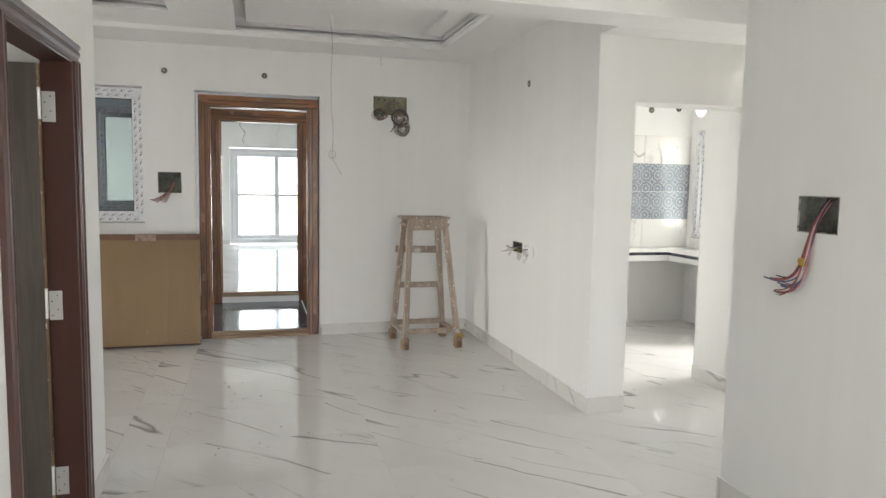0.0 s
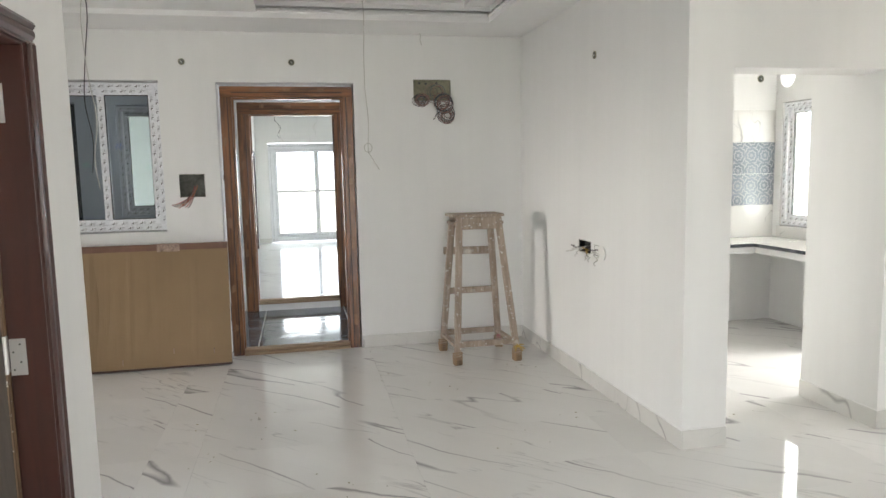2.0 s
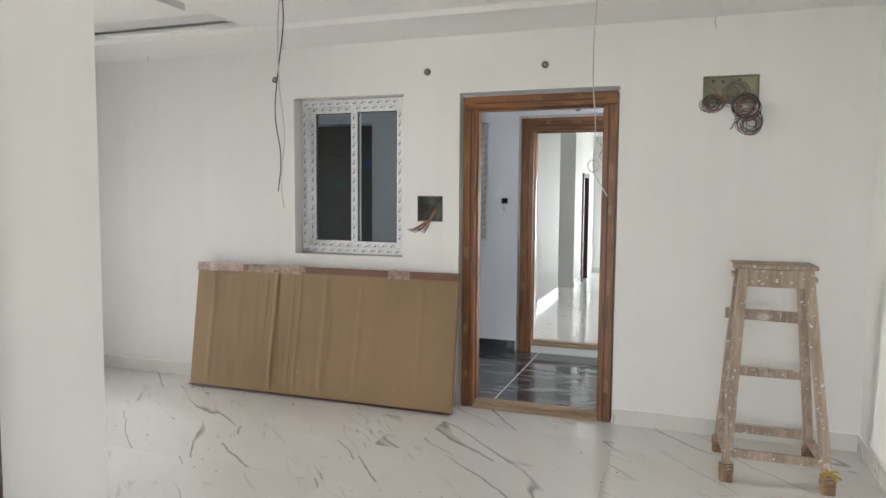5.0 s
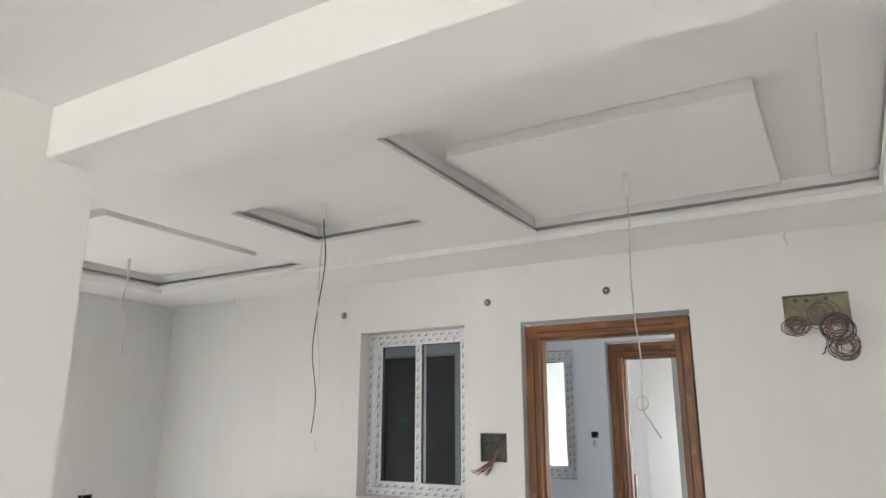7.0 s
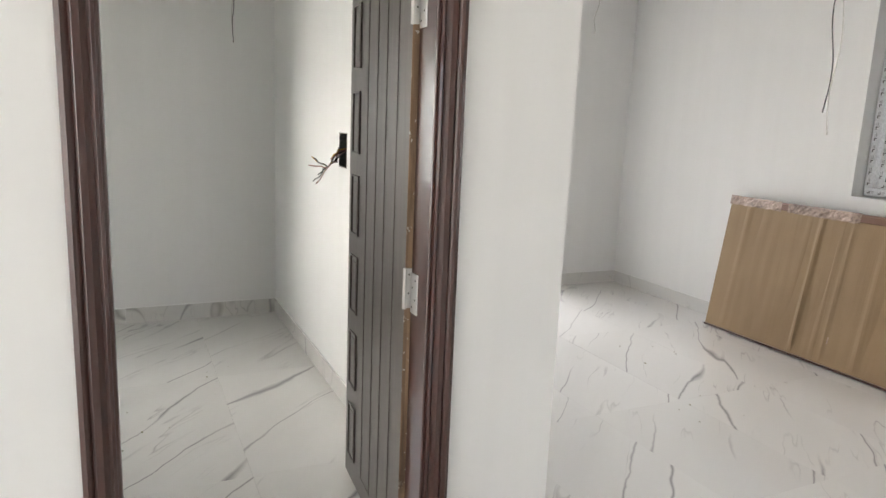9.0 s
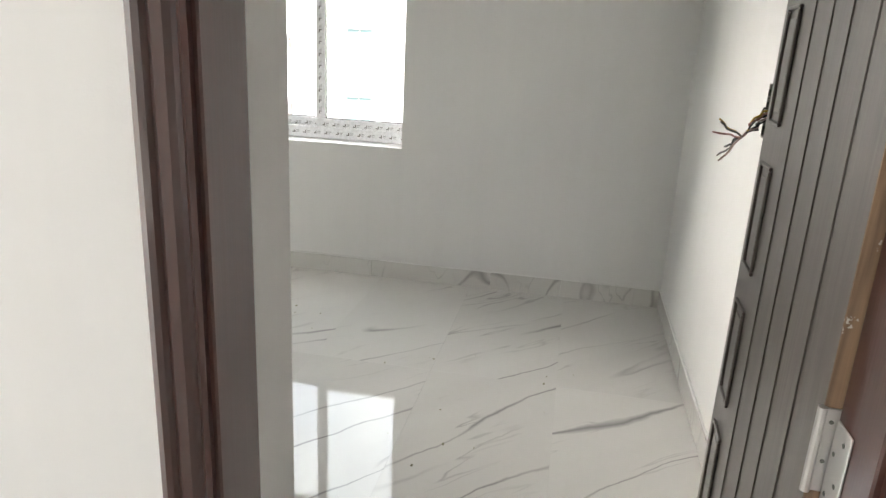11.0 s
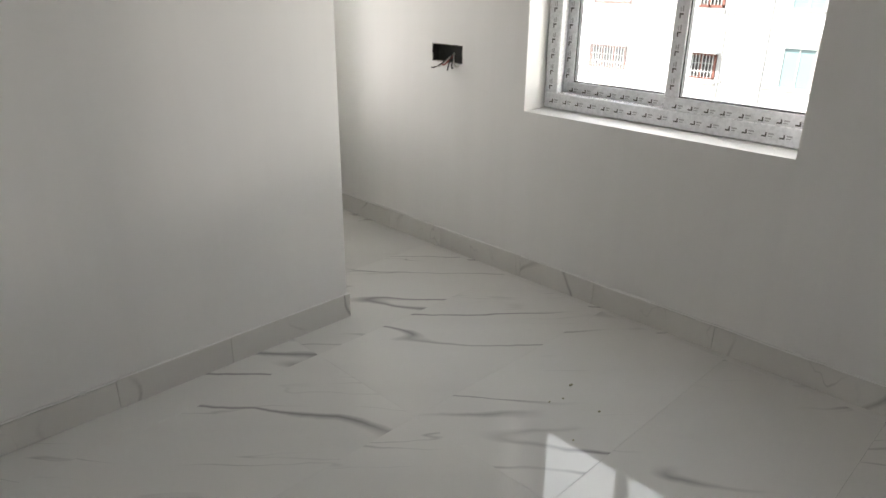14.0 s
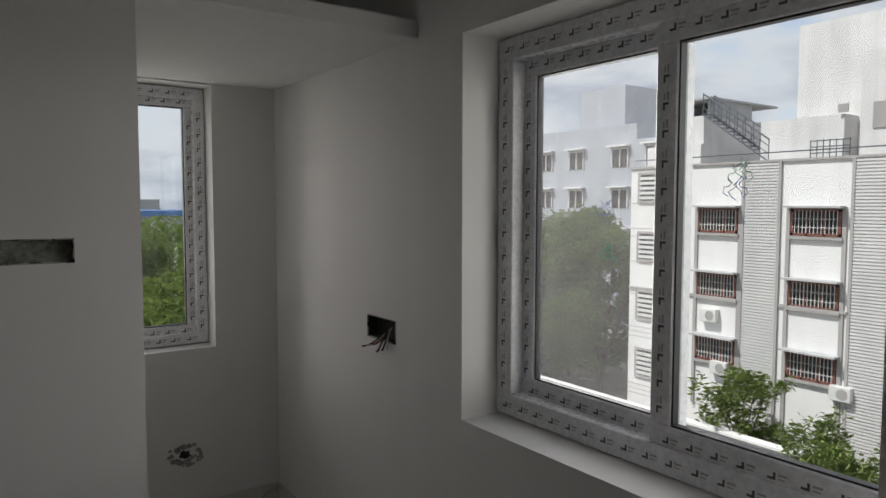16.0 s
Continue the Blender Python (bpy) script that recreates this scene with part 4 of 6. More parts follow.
part("seat", boxes((2.105, 2.545, 7.035, 7.345, ST - 0.022, ST), bevel=0.004), "stool", stool, "scuffed wooden seat board")
at_height = {k: (lambda z, k=k: (foot[k][0] + (head[k][0] - foot[k][0]) * (z - 0.06) / (ST - 0.08), foot[k][1] + (head[k][1] - foot[k][1]) * (z - 0.06) / (ST - 0.08), z)) for k in foot}
for k in foot:
    lg = part("leg", bar(bmesh.new(), at_height[k](0.055), at_height[k](ST - 0.022), 0.052, 0.042), "stool", stool)
    fx, fy = foot[k]
    pad = part("foot_block", boxes((fx - 0.036, fx + 0.036, fy - 0.034, fy + 0.034, 0.0, 0.058), bevel=0.008), "raw", lg, "foot padded with a wood block and string")
    bm = bmesh.new()
    rnd = random.Random(str(k))
    for q in range(4):
        zz = 0.058 + 0.014 * q
        pts = []
        for a in range(13):
            an = a * math.pi / 6
            pts.append((fx + 0.037 * math.copysign(abs(math.cos(an)) ** 0.6, math.cos(an)), fy + 0.034 * math.copysign(abs(math.sin(an)) ** 0.6, math.sin(an)), zz + 0.008 * math.sin(an + q)))
        tube(bm, pts, 0.005, 5)
    wrap = "w_yellow" if k == (1, -1) else ("w_pink" if k == (1, 1) else "raw")
    part("binding", bm, "raw", lg, "string binding")
    if wrap != "raw":
        bm = bmesh.new()
        for q in range(7):
            a = rnd.uniform(0, 6.3)
            bz = 0.13
            tube(bm, [(fx, fy - 0.03, bz), (fx + 0.03 * math.cos(a), fy - 0.04, bz + 0.02 * math.sin(a)), (fx + 0.05 * math.cos(a) + 0.01, fy - 0.035, bz + 0.035 * math.sin(a) - 0.015)], 0.006, 5)
        part("rag_knot", bm, wrap, lg, "bright rag tied round the foot")
for z, ks, w in ((1.14, ((-1, -1), (1, -1)), 0.10), (1.14, ((-1, 1), (1, 1)), 0.10)):
    part("apron", bar(bmesh.new(), at_height[ks[0]](z + 0.02), at_height[ks[1]](z + 0.02), w, 0.024), "stool", stool)
for z, ks in ((1.16, ((-1, -1), (-1, 1))), (1.16, ((1, -1), (1, 1)))):
    part("apron", bar(bmesh.new(), at_height[ks[0]](z), at_height[ks[1]](z), 0.024, 0.09), "stool", stool)
p0, p1 = at_height[(-1, 1)](0.905), at_height[(1, 1)](0.895)
part("rung", bar(bmesh.new(), (p0[0] - 0.05, p0[1] + 0.03, p0[2]), (p1[0], p1[1] + 0.03, p1[2]), 0.066, 0.02), "stool", stool)
part("rung", bar(bmesh.new(), at_height[(-1, 1)](0.545), at_height[(1, 1)](0.545), 0.055, 0.022), "stool", stool)
for ks in (((-1, -1), (1, -1)), ((-1, 1), (1, 1)), ((-1, -1), (-1, 1)), ((1, -1), (1, 1))):
    part("rung", bar(bmesh.new(), at_height[ks[0]](0.165), at_height[ks[1]](0.165), 0.05, 0.022) if ks[0][1] == ks[1][1] else bar(bmesh.new(), at_height[ks[0]](0.15), at_height[ks[1]](0.15), 0.022, 0.05), "stool", stool)

# packed door leaf in cardboard, leaning on the wall
pack = thing("packed_door_panel", (-0.9, 7.6, 0), "long door panel wrapped in brown cardboard leaning on the wall", "package")
tilt = Matrix.Translation((0, 7.545, 0.0)) @ Matrix.Rotation(radians(-8.2), 4, "X")


def tilted(bm):
    bmesh.ops.transform(bm, matrix=tilt, verts=bm.verts[:])
    return bm


bm = bmesh.new()
nx, nz = 150, 14
PX0, PX1, PH, PT = -2.075, 0.262, 1.03, 0.052
grid = {}
rnd = random.Random(3)
for i in range(nx + 1):
    for k in range(nz + 1):
        u, v = i / nx, k / nz
        edge = min(1, 8 * min(u, 1 - u, v, 1 - v))
        d = edge * (0.006 * noise.noise((u * 9, v * 1.4, 2.0)) + 0.004 * noise.noise((u * 30, v * 2.0, 5.0)))
        for cx, wd, am in ((0.335, 0.008, 0.013), (0.31, 0.010, -0.006), (0.365, 0.010, -0.004), (0.40, 0.006, 0.004), (0.43, 0.006, 0.004), (0.53, 0.010, 0.005), (0.56, 0.008, -0.003), (0.66, 0.008, 0.003), (0.075, 0.010, 0.008), (0.05, 0.010, -0.004), (0.88, 0.010, 0.004)):
            d += edge * am * math.exp(-((u - cx - 0.01 * (v - 0.5)) / wd) ** 2)
        grid[i, k] = bm.verts.new((PX0 + (PX1 - PX0) * u, -PT - d + 0.0, PH * v))
for i in range(nx):
    for k in range(nz):
        bm.faces.new((grid[i, k], grid[i + 1, k], grid[i + 1, k + 1], grid[i, k + 1]))
box(bm, PX0, PX1, -PT + 0.001, 0.0, 0, PH)
part("cardboard_sheet", tilted(bm), "card", pack, "creased brown cardboard sheet", smooth=False)
part("edge_band", tilted(boxes((PX0 - 0.004, PX1 + 0.002, -PT - 0.012, 0.004, PH - 0.002, PH + 0.010), (PX0 - 0.004, PX1 + 0.002, -PT - 0.014, -PT - 0.010, PH - 0.045, PH), bevel=0.002)), "brown_card", pack, "brown paper edge band")
part("edge_band", tilted(boxes((PX0 - 0.004, PX1 + 0.002, -PT - 0.012, 0.004, 0.0, 0.014), bevel=0.002)), "brown_h", pack, "dark lower edge")
bm = bmesh.new()
for a, b in ((PX0 + 0.0, PX0 + 0.46), (-1.56, -1.02), (-0.30, -0.12)):
    n = 26
    row = []
    for i in range(n + 1):
        x = a + (b - a) * i / n
        row.append([bm.verts.new((x, -PT - 0.017 - 0.005 * noise.noise((x * 30, j, 1)), PH - 0.055 + j * 0.017 + 0.006 * noise.noise((x * 22, j, 4)))) for j in range(5)])
    for i in range(n):
        for j in range(4):
            bm.faces.new((row[i][j], row[i + 1][j], row[i + 1][j + 1], row[i][j + 1]))
tp = part("packing_tape", tilted(bm), "wrap", pack, "crumpled clear packing tape")
for x, z in ((-1.05, 0.16), (-0.20, 0.12), (-0.60, 0.05), (0.12, 0.10)):
    part("tape_scrap", tilted(boxes((x, x + 0.008, -PT - 0.0125, -PT - 0.0105, z, z + 0.045), bevel=0.0006)), "wrap", pack)

# ---- wiring ----


INTO = {}


def sunk_box(name, axis, a, b, z0, z1, plane, side, label, mat, lip, depth):
    """A wiring box let into its pocket in a wall, with a chipped plaster edge."""
    def at(u0, u1, d0, d1, w0, w1):
        lo, hi = sorted((plane + d0 * side, plane + d1 * side))
        return (lo, hi, u0, u1, w0, w1) if axis == "x" else (u0, u1, lo, hi, w0, w1)
    mid = (a + b) / 2
    t = thing(name, (plane, mid, z0) if axis == "x" else (mid, plane, z0), label, "junction box")
    INTO[t.name] = Vector((-side * depth * 0.8, 0, 0) if axis == "x" else (0, -side * depth * 0.8, 0))
    e = 0.003
    part("back_plate", boxes(at(a, b, -depth, -depth + 0.003, z0, z1)), mat, t)
    part("lining", boxes(at(a, b, -depth + 0.003, 0.0005, z0, z0 + e), at(a, b, -depth + 0.003, 0.0005, z1 - e, z1), at(a, a + e, -depth + 0.003, 0.0005, z0 + e, z1 - e), at(b - e, b, -depth + 0.003, 0.0005, z0 + e, z1 - e)), lip, t, "rough box sides")
    rnd = random.Random(name + "%.2f" % mid)
    bm = bmesh.new()
    for lo, hi, horiz in ((a, b, True), (a, b, True), (z0, z1, False), (z0, z1, False)):
        p = lo
        edge = rnd.random() < 0.5
        while p < hi - 0.004:
            w = rnd.uniform(0.006, 0.022)
            q = min(p + w, hi)
            for far in (0, 1):
                d = rnd.uniform(0.0, 0.006)
                if d > 0.0016:
                    if horiz:
                        u = (z0, z0 + d) if far else (z1 - d, z1)
                        box(bm, *at(p, q, -0.006, 0.0012, *u), 0.0008)
                    else:
                        u = (a, a + d) if far else (b - d, b)
                        box(bm, *at(*u, -0.006, 0.0012, p, q), 0.0008)
            p = q
    part("plaster_edge", bm, "chipped", t, "chipped plaster edge", kind="stuff")
    return t


def cavity_y(name, x0, x1, z0, z1, y, side, label, mat="cavity", lip="cavity", depth=0.05):
    return sunk_box(name, "y", x0, x1, z0, z1, y, side, label, mat, lip, depth)


def cavity_x(name, y0, y1, z0, z1, x, side, label, mat="cavity", lip="cavity", depth=0.05):
    return sunk_box(name, "x", y0, y1, z0, z1, x, side, label, mat, lip, depth)


def strands(root, start, ends, cols, r=0.0028, drop=0.04, seed=1):
    """Loose cut wires that spill from a box."""
    rnd = random.Random(seed)
    for i, e in enumerate(ends):
        s = Vector(start) + Vector((rnd.uniform(-0.012, 0.012), 0, rnd.uniform(-0.012, 0.012)))
        e = Vector(e)
        mid1 = s.lerp(e, 0.35) + Vector((0, 0, -drop * rnd.uniform(0.2, 0.6)))
        mid1.x, mid1.y = s.x + (e.x - s.x) * 0.08, s.y + (e.y - s.y) * 0.25
        mid2 = s.lerp(e, 0.7) + Vector((0, 0, -drop * rnd.uniform(0.7, 1.2)))
        pts = []
        P = [s + INTO[root.name], mid1, mid2, e]
        for k in range(13):
            t = k / 12
            pts.append(P[0] * (1 - t) ** 3 + P[1] * 3 * t * (1 - t) ** 2 + P[2] * 3 * t * t * (1 - t) + P[3] * t ** 3)
        part("wire", tube(bmesh.new(), pts, r, 5), "w_" + cols[i % len(cols)], root, smooth=True)


def coil(root, centre, radius, turns, cols, seed, squash=1.0):
    rnd = random.Random(seed)
    for q in range(turns):
        r = radius * rnd.uniform(0.45, 1.15)
        c = Vector(centre) + Vector((rnd.uniform(-0.022, 0.022), rnd.uniform(-0.014, 0.004), rnd.uniform(-0.022, 0.018)))
        tl = rnd.uniform(-0.3, 0.3)
        pts = [(c.x + r * math.cos(a), c.y - 0.012 + 0.02 * tl * math.sin(a), c.z + r * squash * math.sin(a)) for a in [2 * math.pi * k / 20 + rnd.uniform(-0.03, 0.03) for k in range(20)]]
        pts.append(pts[0])
        part("wire_loop", tube(bmesh.new(), pts, 0.0024, 5), "w_" + cols[q % len(cols)], root, smooth=True)


MIX = ["red", "black", "blue", "yellow", "orange", "black", "red", "green"]
db = cavity_y("distribution_box", 1.925, 2.268, 2.228, 2.415, N0, -1, "open dusty metal distribution box with coiled wires", "gi_box", "gi_box", 0.06)
DUST = ["dust_a", "dust_b", "dust_c", "dust_d", "dust_b", "dust_a", "black"]
coil(db, (1.985, N0 - 0.02, 2.235), 0.058, 14, DUST, 5, 0.8)
coil(db, (2.19, N0 - 0.03, 2.205), 0.075, 20, DUST, 6)
coil(db, (2.225, N0 - 0.025, 2.100), 0.074, 13, DUST, 7)
coil(db, (2.12, N0 - 0.02, 2.30), 0.075, 5, DUST, 8)
part("wire", tube(bmesh.new(), sway((2.17, N0 - 0.02, 2.16), (2.10, N0 - 0.03, 2.06), 8, 0.01, 2), 0.0035, 5), "w_black", db)
for x, z in ((1.99, 2.39), (2.05, 2.385), (2.15, 2.39), (1.95, 2.27)):
    part("knockout", disc(bmesh.new(), (x, N0 + 0.056, z), (0, 1, 0), 0.012, 0.002, 12), "cavity", db)

sw = cavity_y("switch_box", -0.108, 0.100, 1.418, 1.615, N0, -1, "open wall switch box with red and black wires spilling out")
strands(sw, (0.02, N0 - 0.006, 1.505), [(-0.175 + 0.018 * i, N0 - 0.03 - 0.006 * (i % 3), 1.325 - 0.009 * (i % 4) + 0.03) for i in range(9)], ["red", "black", "dust_d", "red", "orange", "black"], 0.003, 0.05, 11)
hs = cavity_x("switch_box", 3.022, 3.235, 1.375, 1.528, 2.99, -1, "open wall switch box with long coloured wires hanging out")
rnd = random.Random(13)
for i in range(15):
    g = rnd.uniform(-1, 1)
    P = [Vector((3.03, 3.105 + rnd.uniform(-0.012, 0.012), 1.515 + rnd.uniform(-0.02, 0.008))), Vector((2.962, 3.20 + 0.016 * g, 1.36)), Vector((2.952 - 0.008 * (i % 3), 3.06 + 0.03 * g, 1.13 + 0.03 * g)), Vector((2.950 - rnd.uniform(0, 0.03), 3.30 + rnd.uniform(-0.07, 0.06), 1.135 + rnd.uniform(-0.05, 0.06)))]
    pts = [P[0] * (1 - t) ** 3 + P[1] * 3 * t * (1 - t) ** 2 + P[2] * 3 * t * t * (1 - t) + P[3] * t ** 3 for t in [k / 18 for k in range(19)]]
    part("wire", tube(bmesh.new(), pts, 0.0029, 5), "w_" + ("red", "black", "pink", "blue", "red", "white", "black", "dust_a", "blue", "pink")[i % 10], hs, smooth=True)
for t, w in ((0.45, 0.030), (0.55, 0.026)):
    part("tape_band", boxes((2.949, 2.984, 3.148 - 0.05 * (t - 0.45), 3.180 - 0.05 * (t - 0.45), 1.30 - t * 0.12, 1.322 - t * 0.12), bevel=0.004), "w_yellow", hs, "yellow tape round the wires")
es = cavity_x("socket_box", 6.18, 6.40, 0.975, 1.065, EX, -1, "open wall socket hole with curled pale wires", "hole", "hole")
es2 = cavity_x("socket_box", 6.02, 6.12, 0.975, 1.050, EX, -1, "small open wall socket hole with curled pale wires", "hole", "hole")
for root, y0, ends in ((es, 6.29, ((6.46, 0.985), (6.55, 0.955), (6.42, 1.02), (6.20, 0.93), (6.14, 0.985), (6.36, 0.94))), (es2, 6.07, ((6.17, 0.92), (6.02, 0.91), (6.10, 1.03), (5.99, 0.97)))):
    for i, (y, z) in enumerate(ends):
        pts = [(EX + 0.04, y0, 1.02)] + [tuple(p) for p in sway((EX - 0.01, y0 - 0.02 * (i % 3) + 0.02, 1.015), (EX - 0.035 - 0.012 * (i % 3), y, z), 9, 0.03, 80 + i)]
        part("wire", tube(bmesh.new(), pts, 0.0036, 5), "w_" + ("white", "white", "dust_b", "white", "yellow", "white")[i], root, smooth=True)
m = Matrix.Translation((EX - 0.004, 5.985, 1.0)) @ Matrix.Rotation(radians(90), 4, "Y")
bm = bmesh.new()
bmesh.ops.create_cone(bm, cap_ends=True, segments=20, radius1=0.058, radius2=0.050, depth=0.012, matrix=m)
part("cover_disc", bm, "pvc", es2, "white plastic cover disc")
ws = cavity_x("socket_box", 6.97, 7.10, 1.02, 1.09, WX, 1, "small open wall socket hole", "hole", "hole")
strands(ws, (WX + 0.006, 7.03, 1.06), [(WX + 0.03, 7.0, 1.16), (WX + 0.03, 7.06, 1.0)], ["white", "black"], 0.003, 0.02, 17)
bs = cavity_x("socket_box", 0.755, 0.980, 1.048, 1.140, BW, 1, "open black socket hole with dangling wires", "hole", "hole")
strands(bs, (BW + 0.006, 0.88, 1.09), [(BW + 0.05, 0.80 + 0.04 * i, 1.02 + 0.012 * (i % 3)) for i in range(6)], ["black", "white", "red", "black"], 0.0035, 0.035, 18)
bc = cavity_y("switch_box", -2.290, -2.095, 1.432, 1.497, 1.173, 1, "narrow chiselled wall slot for switches", "slot", "hole", 0.03)
br = cavity_y("switch_box", -1.72, -1.58, 1.26, 1.44, 4.352, -1, "open wall switch box with long wires")
for i in range(6):
    e = (-1.86 + 0.035 * i, 4.25 - 0.02 * (i % 3), 1.17 + 0.045 * ((i * 3) % 4))
    pts = [(-1.68 + 0.004 * i, 4.395, 1.36)] + [tuple(p) for p in sway((-1.675, 4.335, 1.36 - 0.01 * i), (-1.71, 4.30, 1.27), 6, 0.022, 30 + i)] + [tuple(p) for p in sway((-1.715, 4.29, 1.255), e, 7, 0.016, 50 + i)]
    part("wire", tube(bmesh.new(), pts, 0.0036, 5), "w_" + ("dust_b", "yellow", "dust_a", "black", "dust_d", "dust_b")[i], br, smooth=True)
lb = cavity_y("socket_box", 0.025, 0.095, 1.545, 1.605, L0, -1, "small open lobby socket hole with wires", "hole", "hole")
strands(lb, (0.06, L0 - 0.006, 1.555), [(0.035 + 0.03 * i, L0 - 0.03, 1.49 - 0.02 * i) for i in range(3)], ["white", "black"], 0.003, 0.01, 20)


def conduit_end(x, y, z, axis, r=0.027):
    c = thing("conduit_end", (x, y, z), "open round conduit end in the wall", "conduit", "conduit ends on the wall")
    a = Vector(axis)
    bm = bmesh.new()
    m = Matrix.Translation(Vector((x, y, z)) + a * 0.003) @ a.to_track_quat("Z", "Y").to_matrix().to_4x4()
    n = 20
    for r0, r1, d in ((r * 0.82, r, 0.003),):
        i0 = [bm.verts.new(m @ Vector((r0 * math.cos(2 * math.pi * k / n), r0 * math.sin(2 * math.pi * k / n), d))) for k in range(n)]
        i1 = [bm.verts.new(m @ Vector((r1 * math.cos(2 * math.pi * k / n), r1 * math.sin(2 * math.pi * k / n), d))) for k in range(n)]
        i2 = [bm.verts.new(m @ Vector((r1 * math.cos(2 * math.pi * k / n), r1 * math.sin(2 * math.pi * k / n), -0.003))) for k in range(n)]
        for k in range(n):
            q = (k + 1) % n
            bm.faces.new((i0[k], i0[q], i1[q], i1[k]))
            bm.faces.new((i1[k], i1[q], i2[q], i2[k]))
    part("ring", bm, "gi_box", c)
    # flat dark disc in place of the shaded bore
    part("bore", disc(bmesh.new(), Vector((x, y, z)) + a * 0.002, axis, r * 0.84, 0.004, 20), "cavity", c)
    part("wire", tube(bmesh.new(), [Vector((x, y, z)) + a * 0.004, Vector((x + 0.004, y, z - 0.008)) + a * 0.015, Vector((x - 0.006, y, z + 0.006)) + a * 0.012], 0.004, 5), "w_white", c)


for x, z in ((0.866, 2.552), (-0.031, 2.548), (-1.372, 2.555)):
    conduit_end(x, N0, z, (0, -1, 0))
conduit_end(EX, 6.128, 2.377, (-1, 0, 0))
for x, z in ((5.094, 2.416), (5.445, 2.445)):
    conduit_end(x, N0, z, (0, -1, 0), 0.035)


def broken_outlet(x, y, z, seed):
    """A knocked-out pipe outlet: a flat ragged plate coloured dark as its hole, with lumps of mortar round it."""
    rnd = random.Random(seed)
    h = thing("pipe_outlet", (x, y, z), "broken pipe outlet with crumbling mortar in the wall", "pipe outlet")
    bm = bmesh.new()
    n = 18
    rim = [rnd.uniform(0.018, 0.032) for _ in range(n)]
    front = [bm.verts.new((x + rim[k] * math.cos(6.2832 * k / n), y + 0.004, z + 0.8 * rim[k] * math.sin(6.2832 * k / n))) for k in range(n)]
    back = [bm.verts.new((v.co.x, y - 0.002, v.co.z)) for v in front]
    bm.faces.new(front)
    for k in range(n):
        bm.faces.new((front[k], back[k], back[(k + 1) % n], front[(k + 1) % n]))
    part("bore", bm, "hole", h)
    bm = bmesh.new()
    for k in range(26):
        a = rnd.uniform(0, 6.2832)
        r = rnd.uniform(0.035, 0.075)
        q = rnd.uniform(0.006, 0.016)
        bmesh.ops.create_icosphere(bm, subdivisions=1, radius=q, matrix=Matrix.Translation((x + r * math.cos(a) * 1.2, y + 0.002, z + r * 0.8 * math.sin(a))) @ Matrix.Diagonal((rnd.uniform(0.8, 1.6), 0.45, rnd.uniform(0.7, 1.2), 1)))
    part("mortar_lumps", bm, "chipped", h, "crumbling grey mortar", kind="stuff")


broken_outlet(-2.91, SY, 0.36, 3)
conduit_end(0.80, L0, 2.50, (0, -1, 0), 0.03)


def drop_wire(x, y, z_top, z_end, label, stub=0.13, n=2, amp=0.03, seed=1, loop=False, cols=("white", "black")):
    d = thing("ceiling_wire", (x, y, z_top), label, "wire", "wires that hang from the ceiling")
    part("conduit_stub", tube(bmesh.new(), [(x, y, z_top), (x + 0.004, y, z_top - stub)], 0.010, 8), "pvc", d, "white conduit stub")
    for q in range(n):
        zend = z_end + 0.10 * q
        pts = sway((x, y, z_top - stub + 0.01), (x + 0.012 * (1 - 2 * q), y, zend), 26, amp * (1 if q == 0 else -0.9), seed + q)
        if loop and q == 0:
            e = Vector(pts[-1])
            for a in range(12):
                an = a * math.pi / 6
                pts.append(e + Vector((0.028 * math.sin(an), 0.0, 0.032 * (1 - math.cos(an)))))
            for a in range(6):
                pts.append(e + Vector((0.015 * a, 0, -0.025 * a)))
        part("wire", tube(bmesh.new(), pts, 0.0034, 5), "w_" + cols[q % len(cols)], d, smooth=True)
    return d


drop_wire(1.37, 6.50, 2.893, 1.74, "thin white wire with a loop hanging from the ceiling", 0.12, 1, 0.012, 4, True)
drop_wire(-0.36, 6.25, Z3, 1.53, "pair of loose wires hanging from the ceiling", 0.10, 2, 0.03, 9)
drop_wire(-2.40, 6.42, 2.893, 2.17, "short grey wire hanging from the ceiling", 0.20, 1, 0.03, 12)
drop_wire(1.98, 7.66, Z1, 2.70, "short wire stub at the ceiling border", 0.01, 1, 0.006, 14)
drop_wire(-2.6, 7.66, Z1, 2.74, "short wire stub at the ceiling border", 0.01, 1, 0.006, 15)
drop_wire(-3.20, 4.03, 2.92, 1.98, "pair of grey wires hanging in the bedroom", 0.10, 2, 0.05, 16, False, ("dust_b", "white"))
drop_wire(0.62, 13.5, 2.95, 2.1, "wire hanging in the opposite flat", 0.10, 2, 0.08, 18)
drop_wire(1.2, 14.5, 2.95, 2.3, "wire hanging in the opposite flat", 0.10, 1, 0.06, 19)

